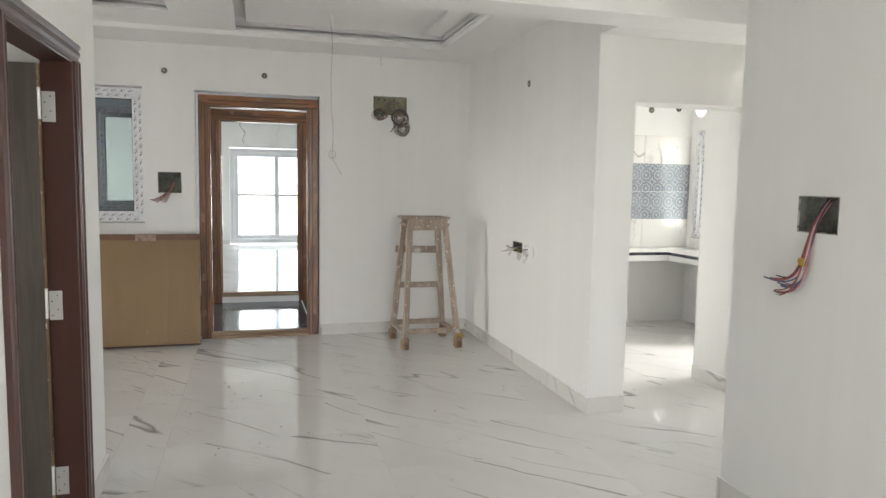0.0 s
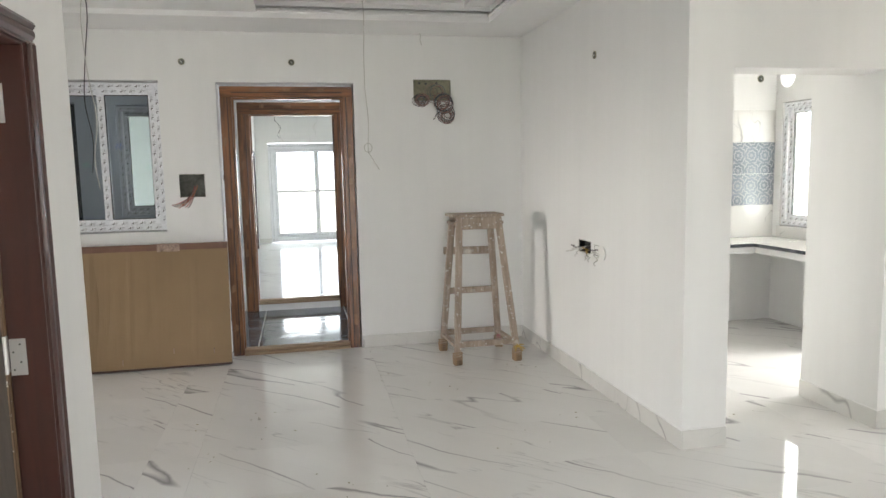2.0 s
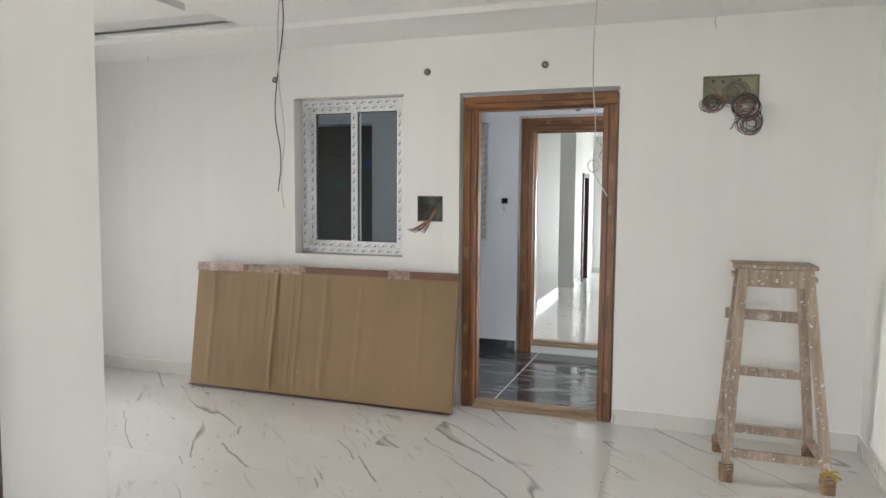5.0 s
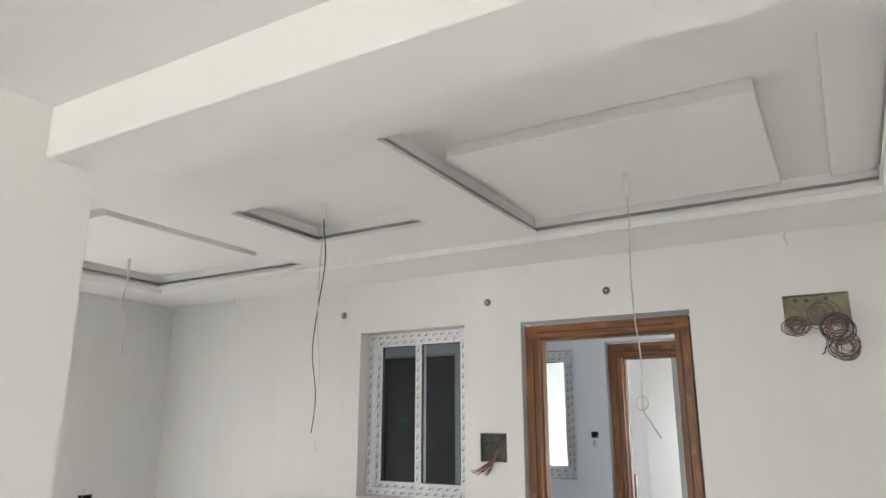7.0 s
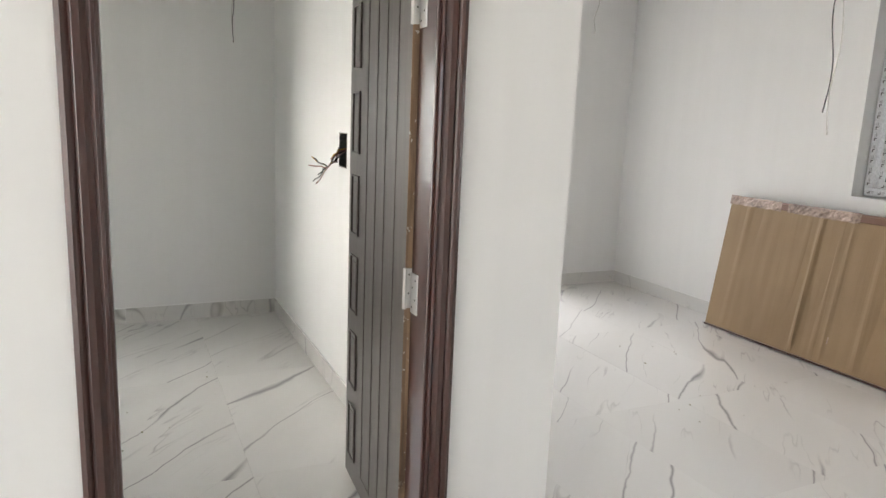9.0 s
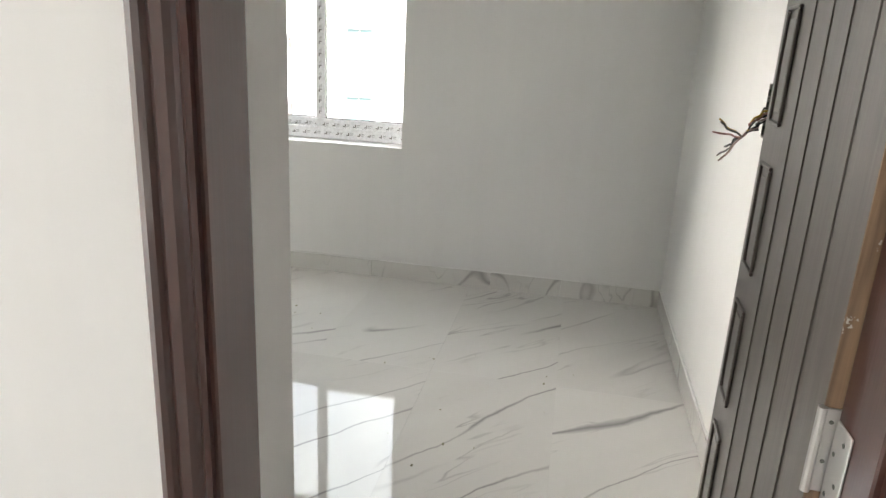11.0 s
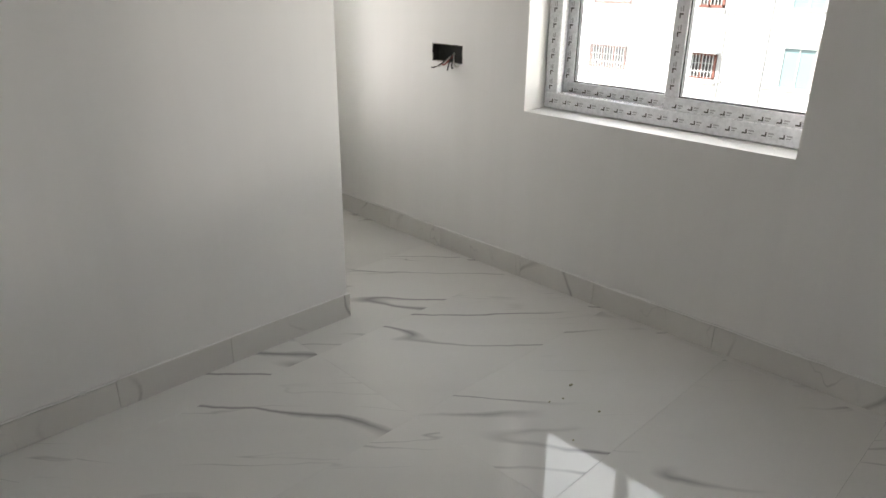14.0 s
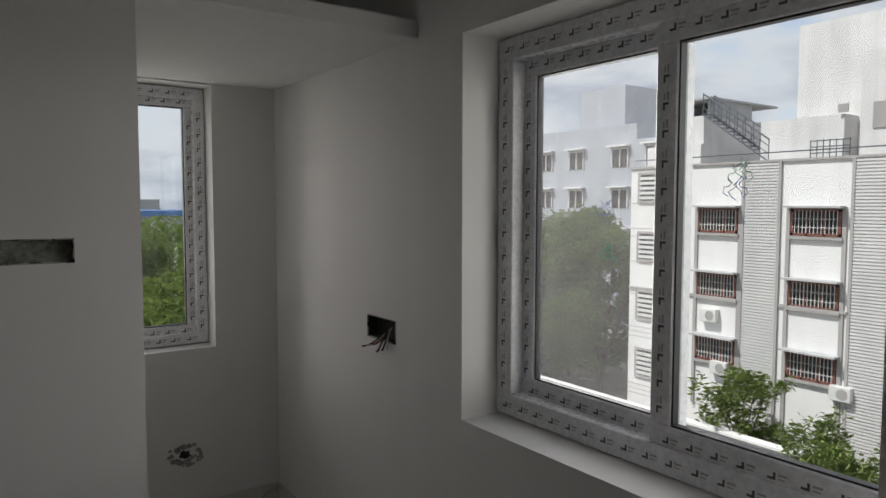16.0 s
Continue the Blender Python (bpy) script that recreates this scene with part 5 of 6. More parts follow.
# grit and chips of plaster left on the tiles
rnd = random.Random(31)
bm = bmesh.new()
spots = [(0.26, 5.45), (0.62, 6.0), (0.42, 5.9), (1.02, 4.95), (0.75, 4.8), (2.55, 5.6), (2.1, 5.2), (-1.35, 2.35), (-2.15, 3.75), (-0.9, 6.2), (-1.6, 6.6), (1.9, 6.3), (2.75, 6.9), (1.5, 6.9), (-2.3, 3.1), (-1.5, 3.4), (-2.6, 2.4), (3.6, 5.4)]
for sx, sy in spots:
    for _ in range(5):
        x, y = sx + rnd.gauss(0, 0.14), sy + rnd.gauss(0, 0.14)
        q = rnd.uniform(0.002, 0.007)
        bmesh.ops.create_icosphere(bm, subdivisions=1, radius=q, matrix=Matrix.Translation((x, y, q * 0.4)) @ Matrix.Diagonal((rnd.uniform(0.8, 1.9), rnd.uniform(0.7, 1.2), 0.5, 1)))
solid("floor_grit", bm, "gi_box", "small chips of plaster and grit on the tiles", "debris", kind="stuff")

# ---- kitchen ----
ct = thing("kitchen_counter", (5.1, 7.2, 0), "L-shaped masonry kitchen counter with pale top and black edge", "counter")
CT = 0.862
part("worktop", boxes((3.22, 5.628, 7.22, 7.743, CT - 0.03, CT), (5.05, 5.628, 6.42, 7.22, CT - 0.03, CT), bevel=0.003), "tile_far", ct, "pale polished stone worktop")
part("edge_trim", boxes((3.22, 5.05, 7.208, 7.22, CT - 0.034, CT - 0.002), (5.038, 5.05, 6.42, 7.208, CT - 0.034, CT - 0.002), (5.05, 5.628, 6.408, 6.42, CT - 0.034, CT - 0.002), bevel=0.002), "granite", ct, "polished black granite edge")
part("slab_edge", boxes((3.22, 5.08, 7.25, 7.743, CT - 0.10, CT - 0.031), (5.08, 5.628, 6.45, 7.743, CT - 0.10, CT - 0.031), bevel=0.004), "wall", ct, "white plastered slab")
part("support_wall", boxes((5.08, 5.628, 6.45, 6.54, 0, CT - 0.10), bevel=0.004), "wall", ct, "white plastered support wall")
part("skirting_tile", boxes((5.068, 5.08, 6.44, 6.55, 0, 0.11), (5.08, 5.628, 6.438, 6.45, 0, 0.11), bevel=0.002), "skirt", ct)


def pattern_tile():
    """Printed medallions in grey and blue."""
    n = Nodes("medallion_tile")
    o = n.map(n.tc.outputs["Object"], (6.6, 6.6, 6.6), loc=(0.1, 0, 0.36))
    fr = n.nt.nodes.new("ShaderNodeVectorMath")
    fr.operation = "FRACTION"
    n.put(fr.inputs[0], o)
    sub = n.nt.nodes.new("ShaderNodeVectorMath")
    sub.operation = "SUBTRACT"
    n.put(sub.inputs[0], fr.outputs[0])
    sub.inputs[1].default_value = (0.5, 0.5, 0.5)
    sep = n.nt.nodes.new("ShaderNodeSeparateXYZ")
    n.put(sep.inputs[0], sub.outputs[0])
    x, z = sep.outputs[0], sep.outputs[2]
    rad = n.math("SQRT", n.math("ADD", n.math("MULTIPLY", x, x), n.math("MULTIPLY", z, z)))
    ang = n.math("ARCTAN2", z, x)
    petal = n.math("MULTIPLY", n.math("SINE", n.math("MULTIPLY", ang, 8.0)), 0.035)
    rings = n.math("SINE", n.math("MULTIPLY", n.math("ADD", rad, petal), 26.0))
    tone = n.ramp(n.noise(n.tc.outputs["Object"], 4.0, 2), (0.35, (0.17, 0.19, 0.22)), (0.65, (0.25, 0.275, 0.31)))
    line = n.ramp(rings, (0.45, 0.0), (0.75, 1.0))
    col = n.mix(line, tone, (0.41, 0.415, 0.42))
    return n.set(Base_Color=col, Roughness=0.15)


M["medallion"] = pattern_tile()
wt = thing("wall_tiles_kitchen", (4.8, N0, 0.9), "white marble wall tiles with a grey-blue patterned band", "wall tiles", kind="structure")
for i in range(4):
    x1 = 5.628 - i * 0.60
    for z0, z1, mt in ((0.865, 1.183, "tile_far"), (1.186, 1.500, "medallion"), (1.503, 1.817, "medallion"), (1.820, 2.135, "tile_far")):
        part("tile", boxes((x1 - 0.598, x1, N0 - 0.009, N0 - 0.0005, z0, z1), bevel=0.001), mt, wt)
wt2 = thing("wall_tiles_kitchen_side", (5.63, 6.9, 0.9), "white marble wall tiles beside the kitchen window", "wall tiles", kind="structure")
part("tile", boxes((5.621, 5.6295, 6.5, KY1 + 0.035, 0.865, KZ0 - 0.002), bevel=0.001), "tile_far", wt2)

# dark doorway seen in the opposite flat
od = thing("door_opposite_room", (-0.05, 16.5, 0), "dark brown open doorway frame in the opposite flat", "door frame", kind="structure")
for y0, y1 in ((16.1, 16.19), (16.81, 16.9)):
    part("jamb", boxes((-0.2, 0.0, y0, y1, 0, 2.1), bevel=0.004), "brown", od)
part("head", boxes((-0.2, 0.0, 16.19, 16.81, 2.02, 2.1), bevel=0.004), "brown_h", od)
part("leaf", boxes((-0.16, -0.12, 16.19, 16.81, 0.01, 2.02), bevel=0.003), "brown", od)
lean = thing("wood_batten", (0.27, 10.9, 0), "brown wooden batten leaning in the opposite flat", "batten")
part("board", boxes((0.22, 0.30, 10.22, 10.30, 0, 1.2), bevel=0.004), "teak", lean)

# ---- outdoors ----


def facade_paint(name, colour, streak=0.2):
    n = Nodes(name)
    o = n.tc.outputs["Object"]
    run = n.noise(n.map(o, (1.2, 1.2, 0.12)), 1.5, 5, 0.6)
    blot = n.noise(o, 0.5, 4)
    grain = n.noise(o, 60, 2)
    col = n.ramp(n.math("ADD", n.math("MULTIPLY", run, 0.6), n.math("MULTIPLY", blot, 0.4)), (0.32, tuple(c * (1 - streak) for c in colour)), (0.6, colour))
    n.bump(grain, 0.15, 0.01)
    return n.set(Base_Color=col, Roughness=0.8)


M["facade"] = facade_paint("facade_white", (0.80, 0.79, 0.78), 0.10)
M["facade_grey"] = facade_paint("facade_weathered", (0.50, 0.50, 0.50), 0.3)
M["facade_roof"] = facade_paint("facade_roof_weathered", (0.70, 0.69, 0.68), 0.22)
M["facade_far"] = facade_paint("facade_far_grey", (0.42, 0.44, 0.48), 0.2)
M["trim"] = facade_paint("facade_trim", (0.40, 0.38, 0.37), 0.2)
M["rib"] = facade_paint("ribbed_cladding", (0.66, 0.65, 0.64), 0.15)
M["grille"] = plain("red_oxide_grille", (0.20, 0.075, 0.055), 0.6)
# opaque sheet on the facades, the shade behind windows and vents as its colour
M["room_shade"] = plain("painted_room_shade", (0.045, 0.04, 0.04), 0.9)
M["teal"] = plain("green_window_glass", (0.19, 0.27, 0.28), 0.15)
M["rail"] = plain("painted_steel_rail", (0.10, 0.11, 0.13), 0.5, 0.3)
M["ground"] = plain("dusty_ground", (0.26, 0.24, 0.21), 0.95, 0, 0.3, 2.0, 0.3)
M["ac"] = plain("white_sheet_metal", (0.66, 0.66, 0.64), 0.5)
M["bark"] = plain("tree_bark", (0.13, 0.10, 0.075), 0.95, 0, 0.35, 18, 0.6)
M["awning"] = plain("blue_sheet_roof", (0.10, 0.22, 0.50), 0.6)


def foliage(name, dark, light):
    n = Nodes(name)
    isl = n.nt.nodes.new("ShaderNodeNewGeometry").outputs["Random Per Island"]
    clump = n.noise(n.tc.outputs["Object"], 0.7, 3)
    f = n.math("ADD", n.math("MULTIPLY", isl, 0.5), n.math("MULTIPLY", clump, 0.5))
    col = n.ramp(f, (0.25, dark), (0.75, light))
    n.set(Base_Color=col, Roughness=0.55, Specular_IOR_Level=0.3)
    through_leaf = n.nt.nodes.new("ShaderNodeBsdfTranslucent")
    n.put(through_leaf.inputs["Color"], n.mix(0.4, col, (0.24, 0.30, 0.08)))
    both = n.nt.nodes.new("ShaderNodeMixShader")
    both.inputs[0].default_value = 0.30
    n.put(both.inputs[1], n.b.outputs[0])
    n.put(both.inputs[2], through_leaf.outputs[0])
    n.put(n.nt.nodes["Material Output"].inputs["Surface"], both.outputs[0])
    return n.mat


M["leafy"] = foliage("tree_leaves", (0.07, 0.125, 0.035), (0.21, 0.29, 0.085))
M["leafy_pale"] = foliage("tree_leaves_pale", (0.09, 0.145, 0.040), (0.27, 0.33, 0.105))

GZ = -9.2
bm = bmesh.new()
bmesh.ops.create_grid(bm, x_segments=40, y_segments=40, size=1500)
for v in bm.verts:
    v.co.z = GZ - 0.2
solid("ground", bm, "ground", kind="structure", label="dusty open ground between the buildings", category="ground")

FX = -31.0
bl = thing("apartment_building", (FX - 6, -10, GZ), "white four-storey apartment building with ribbed bands and barred windows", "building")
RZ = 3.45
cols = [(-16.35, -14.36), (-11.92, -9.88), (-3.2, -1.2), (1.4, 3.4), (6.0, 8.0)]
ribs = [(-14.06, -12.50), (-9.42, -7.95), (-0.9, 0.9), (4.0, 5.4)]
teals = [(-7.12, -5.87)]
storeys = [1.42, -1.62, -4.66]
part("wall", boxes((FX - 12, FX, -20.45, 12, GZ, RZ), bevel=0.0), "facade", bl, "white plastered facade")
part("parapet", boxes((FX - 12, FX + 0.10, -20.55, 12.1, RZ, RZ + 0.10)), "trim", bl)
for z in (-2.75,):
    for a, b in ((-20.45, -14.2), (-12.4, -9.5), (-7.8, -1.1)):
        part("string_course", boxes((FX, FX + 0.10, a, b, z - 0.05, z + 0.06)), "trim", bl)
part("downpipe", tube(bmesh.new(), [(FX + 0.07, -17.42, GZ), (FX + 0.07, -17.42, RZ)], 0.055, 8), "ac", bl)
for y0, y1 in ribs:
    bm = boxes((FX, FX + 0.10, y0 - 0.12, y0, GZ, RZ), (FX, FX + 0.10, y1, y1 + 0.12, GZ, RZ))
    pl = part("rib_border", bm, "trim", bl)
    bm = bmesh.new()
    z = GZ + 0.5
    while z < RZ - 0.1:
        box(bm, FX, FX + 0.07, y0, y1, z, z + 0.085)
        z += 0.135
    part("ribbed_band", bm, "rib", bl, "ribbed cladding band", kind="stuff")
for y0, y1 in cols:
    for zt in storeys:
        h = 1.12
        w = part("window", boxes((FX + 0.005, FX + 0.03, y0, y1, zt - h, zt)), "room_shade", bl, "barred window with red-brown frame")
        part("frame", boxes((FX + 0.03, FX + 0.09, y0, y1, zt - h, zt - h + 0.12), (FX + 0.03, FX + 0.09, y0, y1, zt - 0.10, zt), (FX + 0.03, FX + 0.09, y0, y0 + 0.10, zt - h, zt), (FX + 0.03, FX + 0.09, y1 - 0.10, y1, zt - h, zt), (FX + 0.03, FX + 0.09, y0 + 0.62, y0 + 0.70, zt - h, zt), (FX + 0.03, FX + 0.09, y1 - 0.70, y1 - 0.62, zt - h, zt)), "grille", w)
        bm = bmesh.new()
        k = y0 + 0.18
        while k < y1 - 0.1:
            box(bm, FX + 0.09, FX + 0.115, k, k + 0.025, zt - h + 0.1, zt - 0.05)
            k += 0.155
        for q in (0.35, 0.7):
            box(bm, FX + 0.09, FX + 0.115, y0 + 0.08, y1 - 0.08, zt - h + q, zt - h + q + 0.025)
        part("bars", bm, "ac", w)
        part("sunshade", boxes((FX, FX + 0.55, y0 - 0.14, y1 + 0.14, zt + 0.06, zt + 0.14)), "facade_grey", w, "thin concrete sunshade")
        part("sill", boxes((FX, FX + 0.16, y0 - 0.08, y1 + 0.08, zt - h - 0.14, zt - h - 0.02)), "trim", w)
    part("window_surround", boxes((FX, FX + 0.08, y0 - 0.20, y0 - 0.04, -8.0, 1.5), (FX, FX + 0.08, y1 + 0.04, y1 + 0.20, -8.0, 1.5)), "trim", bl)
for y0, y1 in teals + [(-5.0 + 9.2, -5.0 + 10.3)]:
    for zt in (2.35, -0.72, -3.8):
        w = part("window", boxes((FX + 0.01, FX + 0.04, y0, y1, zt - 2.0, zt)), "teal", bl, "tall greenish window")
        part("frame", boxes((FX + 0.04, FX + 0.09, y0 - 0.06, y0 + 0.03, zt - 2.05, zt + 0.04), (FX + 0.04, FX + 0.09, y1 - 0.03, y1 + 0.06, zt - 2.05, zt + 0.04), (FX + 0.04, FX + 0.09, y0, y1, zt - 2.05, zt - 1.97), (FX + 0.04, FX + 0.09, y0, y1, zt, zt + 0.05), (FX + 0.04, FX + 0.08, (y0 + y1) / 2 - 0.03, (y0 + y1) / 2 + 0.03, zt - 2.0, zt)), "trim", w)
        part("shutter_box", boxes((FX + 0.04, FX + 0.14, y0, y1, zt - 0.40, zt), bevel=0.01), "ac", w)
for zt in (3.15, 0.12, -2.92, -5.96):
    v = part("vent", boxes((FX + 0.01, FX + 0.03, -19.85, -18.75, zt - 1.35, zt)), "room_shade", bl, "louvred ventilator")
    part("frame", boxes((FX, FX + 0.10, -19.97, -19.82, zt - 1.47, zt + 0.1), (FX, FX + 0.10, -18.78, -18.63, zt - 1.47, zt + 0.1), (FX, FX + 0.10, -19.82, -18.78, zt - 0.02, zt + 0.1), (FX, FX + 0.10, -19.82, -18.78, zt - 1.47, zt - 1.35)), "trim", v)
    for q in range(5):
        bm = boxes((FX + 0.02, FX + 0.12, -19.82, -18.78, zt - 1.28 + q * 0.25, zt - 1.14 + q * 0.25))
        part("slat", bm, "ac", v)
    for q in range(3):
        part("groove_line", boxes((FX + 0.002, FX + 0.012, -20.4, -17.6, zt - 1.9 - q * 0.25 if zt < 0 else zt + 0.22 - q * 1.72, (zt - 1.87 - q * 0.25) if zt < 0 else zt + 0.25 - q * 1.72)), "trim", bl)
# rooftop rooms, stair and railings
for nm, r in (("stair_room", (FX - 9, FX - 2.2, -13.0, -3.5, RZ, 9.6)), ("roof_room", (FX - 7, FX - 0.9, -9.75, 6.0, RZ, 7.75)), ("roof_room", (FX - 5, FX - 1.0, -14.0, -10.4, RZ, 5.35)), ("roof_room", (FX - 8, FX - 1.2, -20.4, -17.2, RZ, 4.6)), ("roof_room", (FX - 8, FX - 2.0, -20.0, -17.6, 4.6, 6.1))):
    part(nm, boxes(r), "facade_roof", bl, "weathered white rooftop room")
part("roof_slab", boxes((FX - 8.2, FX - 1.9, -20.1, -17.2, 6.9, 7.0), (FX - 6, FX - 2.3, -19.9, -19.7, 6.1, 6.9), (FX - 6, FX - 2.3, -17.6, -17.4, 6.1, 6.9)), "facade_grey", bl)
for r in ((FX - 0.89, FX - 0.85, -9.27, -8.26, 4.66, 5.69), (FX - 0.89, FX - 0.85, -8.05, -7.05, 3.95, 5.68), (FX - 0.89, FX - 0.85, -8.0, -6.6, 6.0, 6.8), (FX - 0.89, FX - 0.85, -10.6, -10.2, 5.4, 5.75)):
    part("window", boxes(r), "trim", bl)
bm = bmesh.new()
for dy in (0.0, 0.9):
    for off in (0.0, 0.35, 0.7, 1.0):
        tube(bm, [(FX - 1.0 - dy, -17.0, 7.0 - 1.0 + off), (FX - 1.0 - dy, -13.6, 3.55 + off)], 0.035 if off in (0.0, 1.0) else 0.02, 5)
    for k in range(9):
        y, z = -17.0 + 3.4 * k / 8, 6.0 - 2.45 * k / 8
        tube(bm, [(FX - 1.0 - dy, y, z), (FX - 1.0 - dy, y, z + 1.0)], 0.025, 5)
for k in range(14):
    y, z = -17.0 + 3.4 * k / 13, 6.0 - 2.45 * k / 13
    box(bm, FX - 1.9, FX - 1.0, y, y + 0.22, z, z + 0.03)
part("steel_stair", bm, "rail", bl, "dark steel roof stair")
bm = bmesh.new()
for z in (3.75, 4.0, 4.25):
    tube(bm, [(FX - 0.3, -11.4, z), (FX - 0.3, -9.8, z)], 0.025, 5)
for k in range(7):
    tube(bm, [(FX - 0.3, -11.4 + k * 0.26, RZ), (FX - 0.3, -11.4 + k * 0.26, 4.3)], 0.02, 5)
tube(bm, [(FX - 0.05, -20.3, RZ + 0.42), (FX - 0.05, 11, RZ + 0.42)], 0.03, 5)
part("roof_railing", bm, "rail", bl)
for y, z in ((-15.0, -6.3), (-9.6, -6.3), (-15.6, -3.9)):
    a = part("air_conditioner", boxes((FX, FX + 0.32, y - 0.42, y + 0.42, z, z + 0.6), bevel=0.02), "ac", bl, "white outdoor air conditioner")
    part("fan_grille", disc(bmesh.new(), (FX + 0.325, y + 0.1, z + 0.3), (1, 0, 0), 0.22, 0.02, 20), "trim", a)

# compound wall and lane
cw = thing("compound_wall", (FX + 5, -10, GZ), "low pale compound wall along the lane", "wall")
part("wall", boxes((FX + 4.2, FX + 4.45, -40, 20, GZ - 0.2, GZ + 1.7), bevel=0.0), "facade_grey", cw)
part("coping", boxes((FX + 4.1, FX + 4.55, -40, 20, GZ + 1.7, GZ + 1.8)), "facade", cw)

# a taller block behind, to one side
fb = thing("apartment_building", (-52, -46, GZ), "distant grey apartment block with pale window frames", "building")
part("wall", boxes((-64, -50, -62, -35.5, GZ, 8.6)), "facade_far", fb)
part("wall", boxes((-60, -49.6, -35.5, -29.0, GZ, 7.2)), "facade_far", fb)
part("stair_room", boxes((-60, -52, -44, -38.5, 8.6, 12.5)), "facade_far", fb)
for zt in (6.6, 3.0, -0.6, -4.2):
    for y in (-60, -56, -52, -47.5, -43.4, -38.2, -34.2, -31.4):
        xx = -50 if y < -35 else -49.6
        w = part("window", boxes((xx, xx + 0.04, y, y + 1.9, zt - 1.7, zt)), "room_shade", fb)
        part("frame", boxes((xx + 0.04, xx + 0.12, y, y + 1.9, zt - 0.12, zt), (xx + 0.04, xx + 0.12, y, y + 0.12, zt - 1.7, zt), (xx + 0.04, xx + 0.12, y + 0.9, y + 1.02, zt - 1.7, zt), (xx + 0.04, xx + 0.12, y + 1.78, y + 1.9, zt - 1.7, zt)), "ac", w)
        part("sunshade", boxes((xx, xx + 0.6, y - 0.2, y + 2.1, zt + 0.1, zt + 0.22)), "facade", w)


def tree(x, y, height, spread, seed, label, pale=False, leaves=2600, trunk=0.16, size=0.16):
    """A tapered trunk with limbs and a crown of leaf clusters with gaps."""
    rnd = random.Random(seed)
    t = thing("tree", (x, y, GZ - 0.2), label, "tree", "trees by the lane")
    base = Vector((x, y, GZ - 0.2))
    bm = bmesh.new()

    def limb(p, q, r0, r1, n=5):
        prev = None
        ax = (q - p).normalized()
        u = ax.orthogonal().normalized()
        w = ax.cross(u)
        for i in range(n + 1):
            f = i / n
            c = p.lerp(q, f) + Vector((rnd.uniform(-1, 1), rnd.uniform(-1, 1), 0)) * 0.06 * r0 * 8 * math.sin(math.pi * f)
            r = r0 + (r1 - r0) * f
            ring = [bm.verts.new(c + r * (math.cos(a) * u + math.sin(a) * w)) for a in [2 * math.pi * k / 6 for k in range(6)]]
            if prev:
                for k in range(6):
                    bm.faces.new((prev[k], prev[(k + 1) % 6], ring[(k + 1) % 6], ring[k]))
            prev = ring
        return q

    fork = base + Vector((rnd.uniform(-0.3, 0.3), rnd.uniform(-0.3, 0.3), height * 0.13))
    limb(base, fork, trunk, trunk * 0.7)
    tips = []
    for k in range(11):
        a = 2 * math.pi * k / 5.5 + rnd.uniform(-0.3, 0.3)
        r = spread * rnd.uniform(0.35, 0.8)
        q = fork + Vector((r * math.cos(a), r * math.sin(a), height * rnd.uniform(0.03, 0.70)))
        limb(fork, q, trunk * 0.5, trunk * 0.14)
        tips.append(q)
        for _ in range(2):
            q2 = q + Vector((rnd.uniform(-1, 1), rnd.uniform(-1, 1), rnd.uniform(-0.1, 0.8))) * spread * 0.4
            limb(q, q2, trunk * 0.14, trunk * 0.05, 3)
            tips.append(q2)
    part("trunk", bm, "bark", t, "brown trunk and limbs")
    bm = bmesh.new()
    tips.append(fork + Vector((0, 0, height * 0.66)))
    clumps = []
    for q in tips:
        for _ in range(4):
            clumps.append((q + Vector((rnd.gauss(0, 1), rnd.gauss(0, 1), rnd.gauss(0, 0.8))) * spread * 0.17, spread * rnd.uniform(0.14, 0.30)))
    for i in range(leaves):
        c, r = clumps[i % len(clumps)]
        d = Vector((rnd.gauss(0, 1), rnd.gauss(0, 1), rnd.gauss(0, 0.75)))
        d = d.normalized() * r * rnd.uniform(0.5, 1.15) if d.length > 1e-6 else d
        p = c + d
        s = size * rnd.uniform(0.6, 1.3)
        a = Vector((rnd.gauss(0, 1), rnd.gauss(0, 1), rnd.gauss(0, 0.5))).normalized()
        b = a.orthogonal().normalized()
        n = (a.cross(b)).normalized()
        v = [bm.verts.new(p + a * s), bm.verts.new(p + b * s * 0.45 + n * s * 0.12), bm.verts.new(p - a * s), bm.verts.new(p - b * s * 0.45 + n * s * 0.12)]
        bm.faces.new(v)
    part("crown", bm, "leafy_pale" if pale else "leafy", t, "leafy crown with gaps", kind="stuff")
    return t


tree(-33.0, -24.3, 11.0, 3.3, 21, "tall dense green tree beside the white building", leaves=16000, size=0.20, trunk=0.22)
tree(-34.5, -28.2, 11.4, 3.6, 22, "tall dense green tree beside the white building", leaves=14000, size=0.20, trunk=0.22)
tree(-30.0, -26.6, 8.6, 3.2, 23, "tall dense green tree beside the white building", leaves=14000, size=0.19, trunk=0.2)
tree(-31.0, -31.0, 10.6, 3.6, 27, "tall dense green tree beside the white building", leaves=12000, size=0.20, trunk=0.2)
tree(-28.2, -12.3, 4.4, 1.6, 24, "small bright green tree at the foot of the facade", True, 3600, 0.09, 0.15)
tree(-26.0, -8.4, 3.6, 1.5, 25, "small pale green tree by the compound wall", True, 3200, 0.08, 0.13)
tree(-25.2, -6.4, 3.4, 1.4, 26, "small pale green tree by the compound wall", True, 3000, 0.08, 0.13)
k = 0
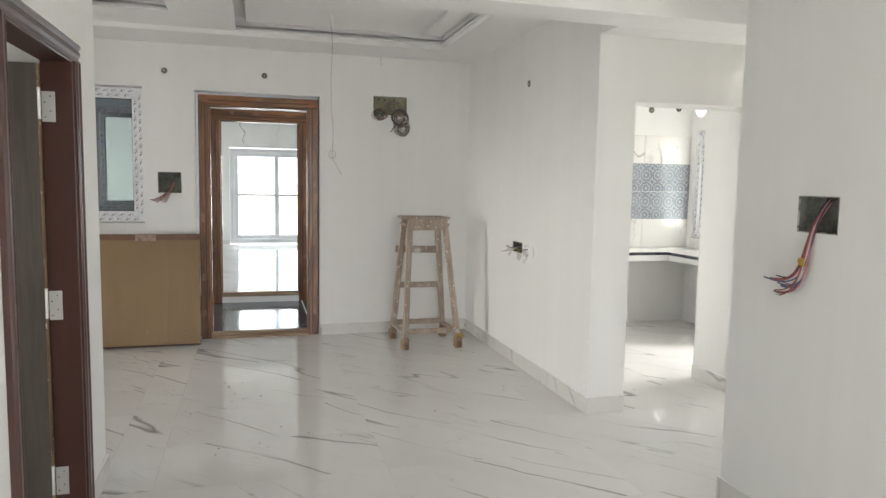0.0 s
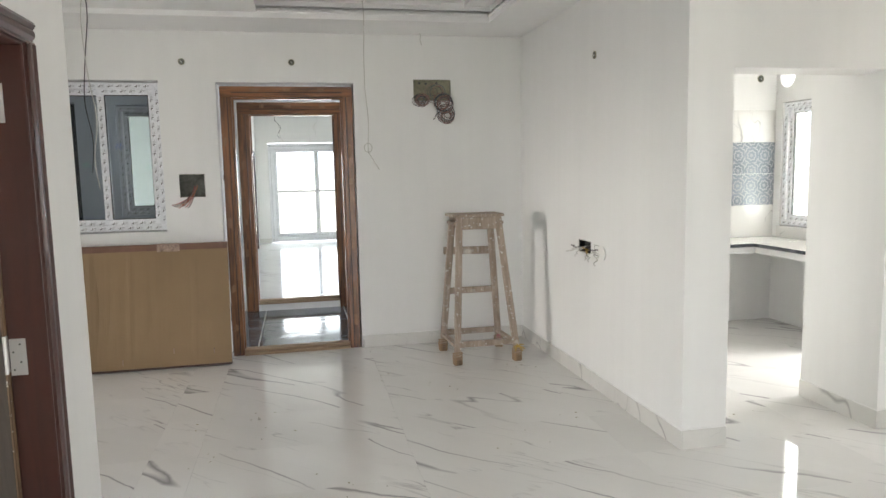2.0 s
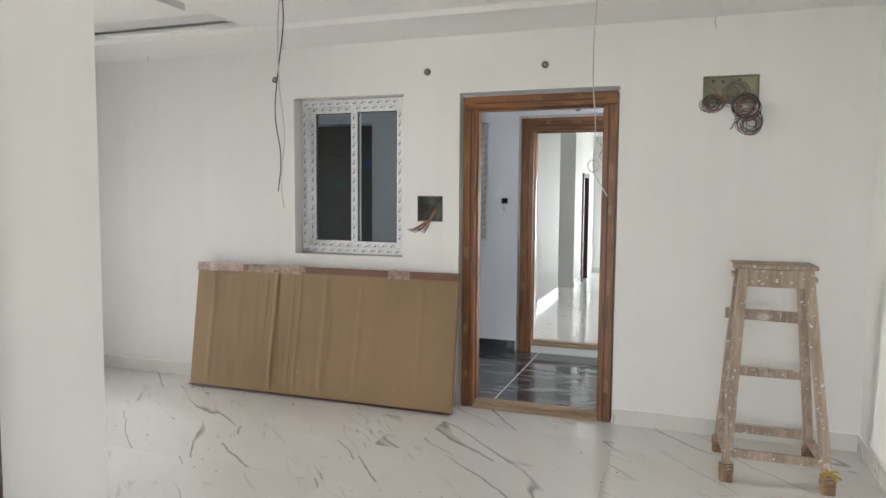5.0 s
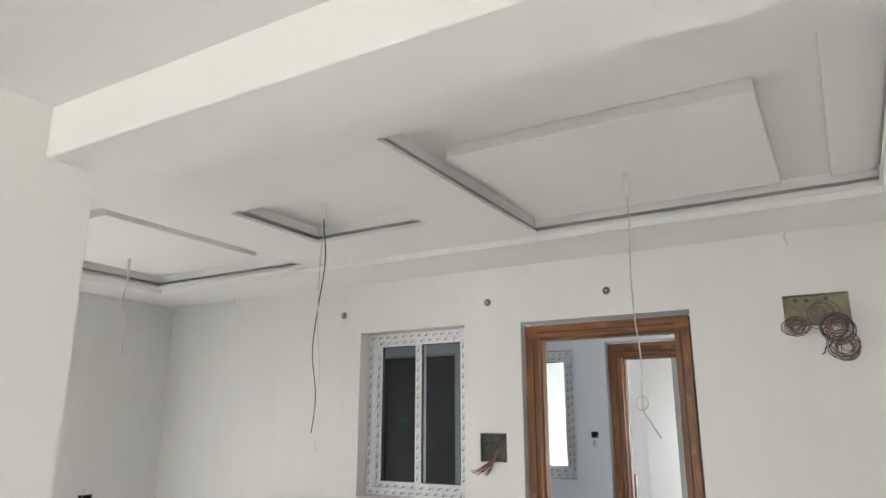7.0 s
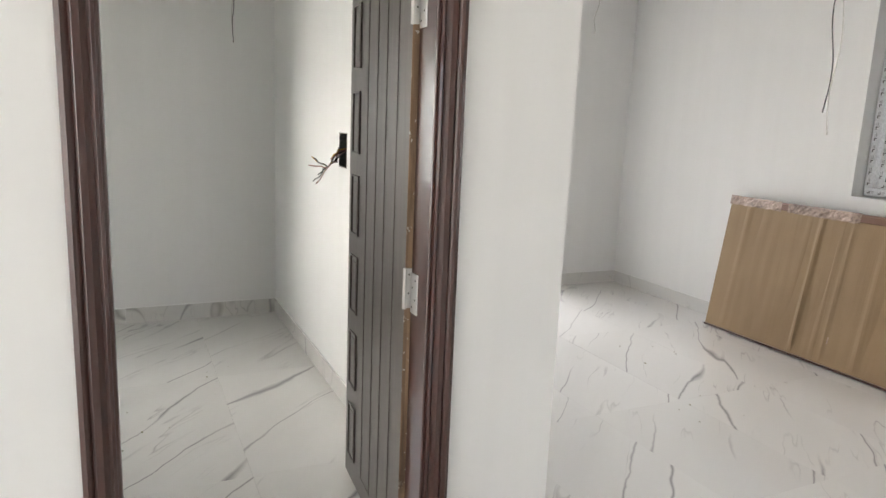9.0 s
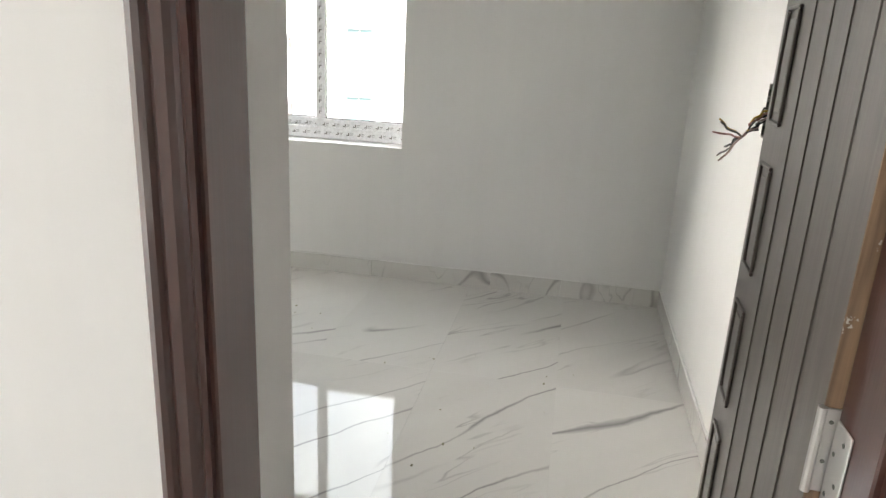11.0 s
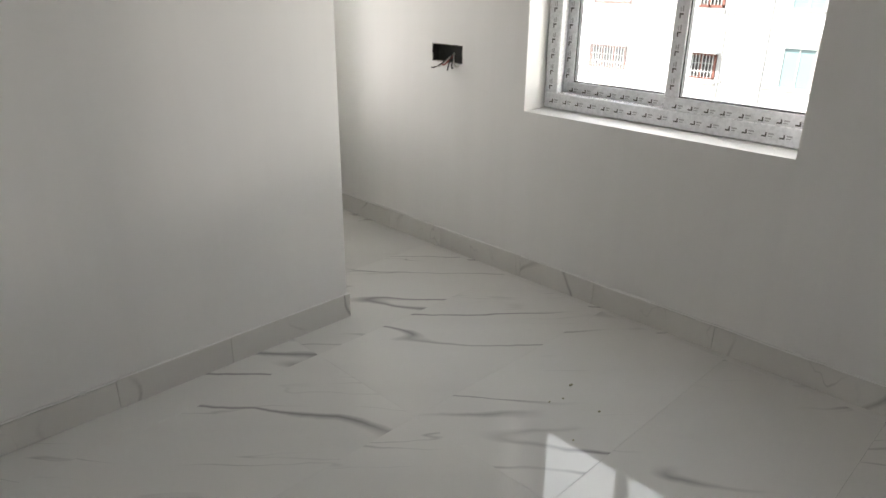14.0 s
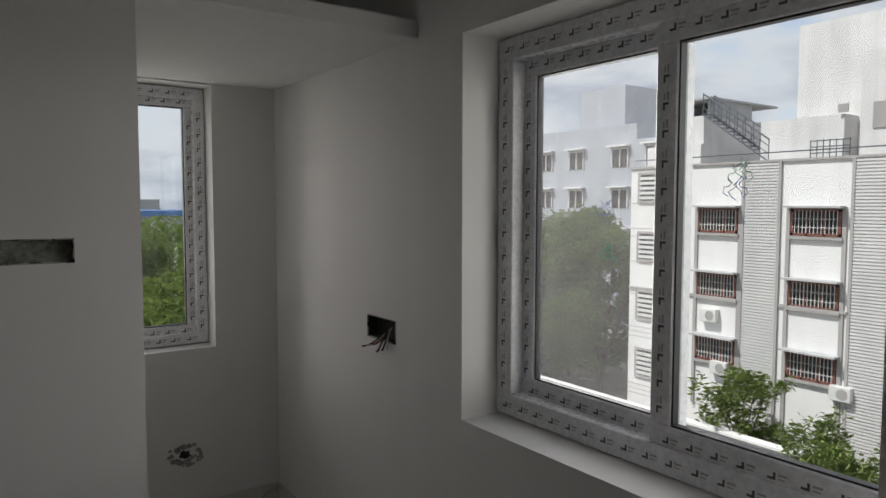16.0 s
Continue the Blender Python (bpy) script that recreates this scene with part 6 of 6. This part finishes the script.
for x, y, h in ((-9.0, -30, 8.0), (-6.0, -36, 8.6), (-12.0, -34, 8.2), (-14.5, -42, 9.2), (-9.0, -45, 9.4), (-3.5, -44, 9.0), (-18.5, -50, 9.6), (-12.5, -54, 9.8), (-22, -40, 9.3), (-6, -56, 9.8), (-1.0, -52, 9.5), (-17.5, -62, 10.0)):
    tree(x, y, h * 0.96, 3.2, 60 + k, "leafy green tree in the grove below the alcove window", k % 2 == 0, 4200, 0.2, 0.24)
    k += 1


def far_woods():
    """Hazy far trees, one sheet of many small leaf cards."""
    rnd = random.Random(77)
    bm = bmesh.new()
    for i in range(16000):
        y = -70 - 240 * rnd.random() ** 1.4
        x = -20 + (rnd.random() - 0.5) * 320
        top = GZ + 5.2 + 3.0 * noise.noise((x * 0.07, y * 0.07, 0.0)) + 2.2
        z = top - rnd.random() * 3.0
        s = 0.9 * rnd.uniform(0.5, 1.3)
        a = Vector((rnd.gauss(0, 1), rnd.gauss(0, 1), rnd.gauss(0, 0.6))).normalized()
        b = a.orthogonal().normalized()
        p = Vector((x, y, z))
        v = [bm.verts.new(p + a * s), bm.verts.new(p + b * s * 0.6), bm.verts.new(p - a * s), bm.verts.new(p - b * s * 0.6)]
        bm.faces.new(v)
    solid("far_woods", bm, "leafy", "hazy far woods below the skyline", "woods", kind="stuff")


far_woods()
rnd = random.Random(5)
for i in range(10):
    x, y = -60 + i * 11 + rnd.uniform(-3, 3), -235 - rnd.uniform(0, 50)
    hgt = rnd.uniform(9.5, 13)
    hb = thing("far_building", (x, y, GZ), "small hazy building on the skyline", "building", "buildings on the skyline")
    part("wall", boxes((x - 5, x + 5, y - 4, y + 4, GZ, GZ + hgt)), "facade_far", hb)
    part("roof", boxes((x - 5.3, x + 5.3, y - 4.3, y + 4.3, GZ + hgt, GZ + hgt + 0.3)), "facade", hb)
sh = thing("shed", (-36, -160, GZ), "blue sheet-roofed shed far among the trees", "shed")
part("roof", boxes((-58, -28, -170, -150, GZ + 8.2, GZ + 9.4)), "awning", sh)
part("wall", boxes((-57, -29, -169, -151, GZ, GZ + 8.2)), "facade_grey", sh)

# ---- floor pieces ----
ROOMS = [(-3.66, -0.02, -0.5, 4.45), (-0.02, 6.1, -2.9, 7.78), (-3.66, -0.02, 4.45, 7.78)]
tiled(floor, "tile", "tile", ROOMS, -2.152, 3.765 - 6.0, 1.2, 0.6)
tiled(lobby, "tile", "granite", [(-3.9, 6.0, 7.90, 9.86)], 0.45, 7.9, 0.9, 1.16, 0.014)
tiled(far_floor, "tile", "tile_far", [(-2.1, 4.3, 9.92, 18.2)], 0.2, 10.3, 1.2, 0.6)
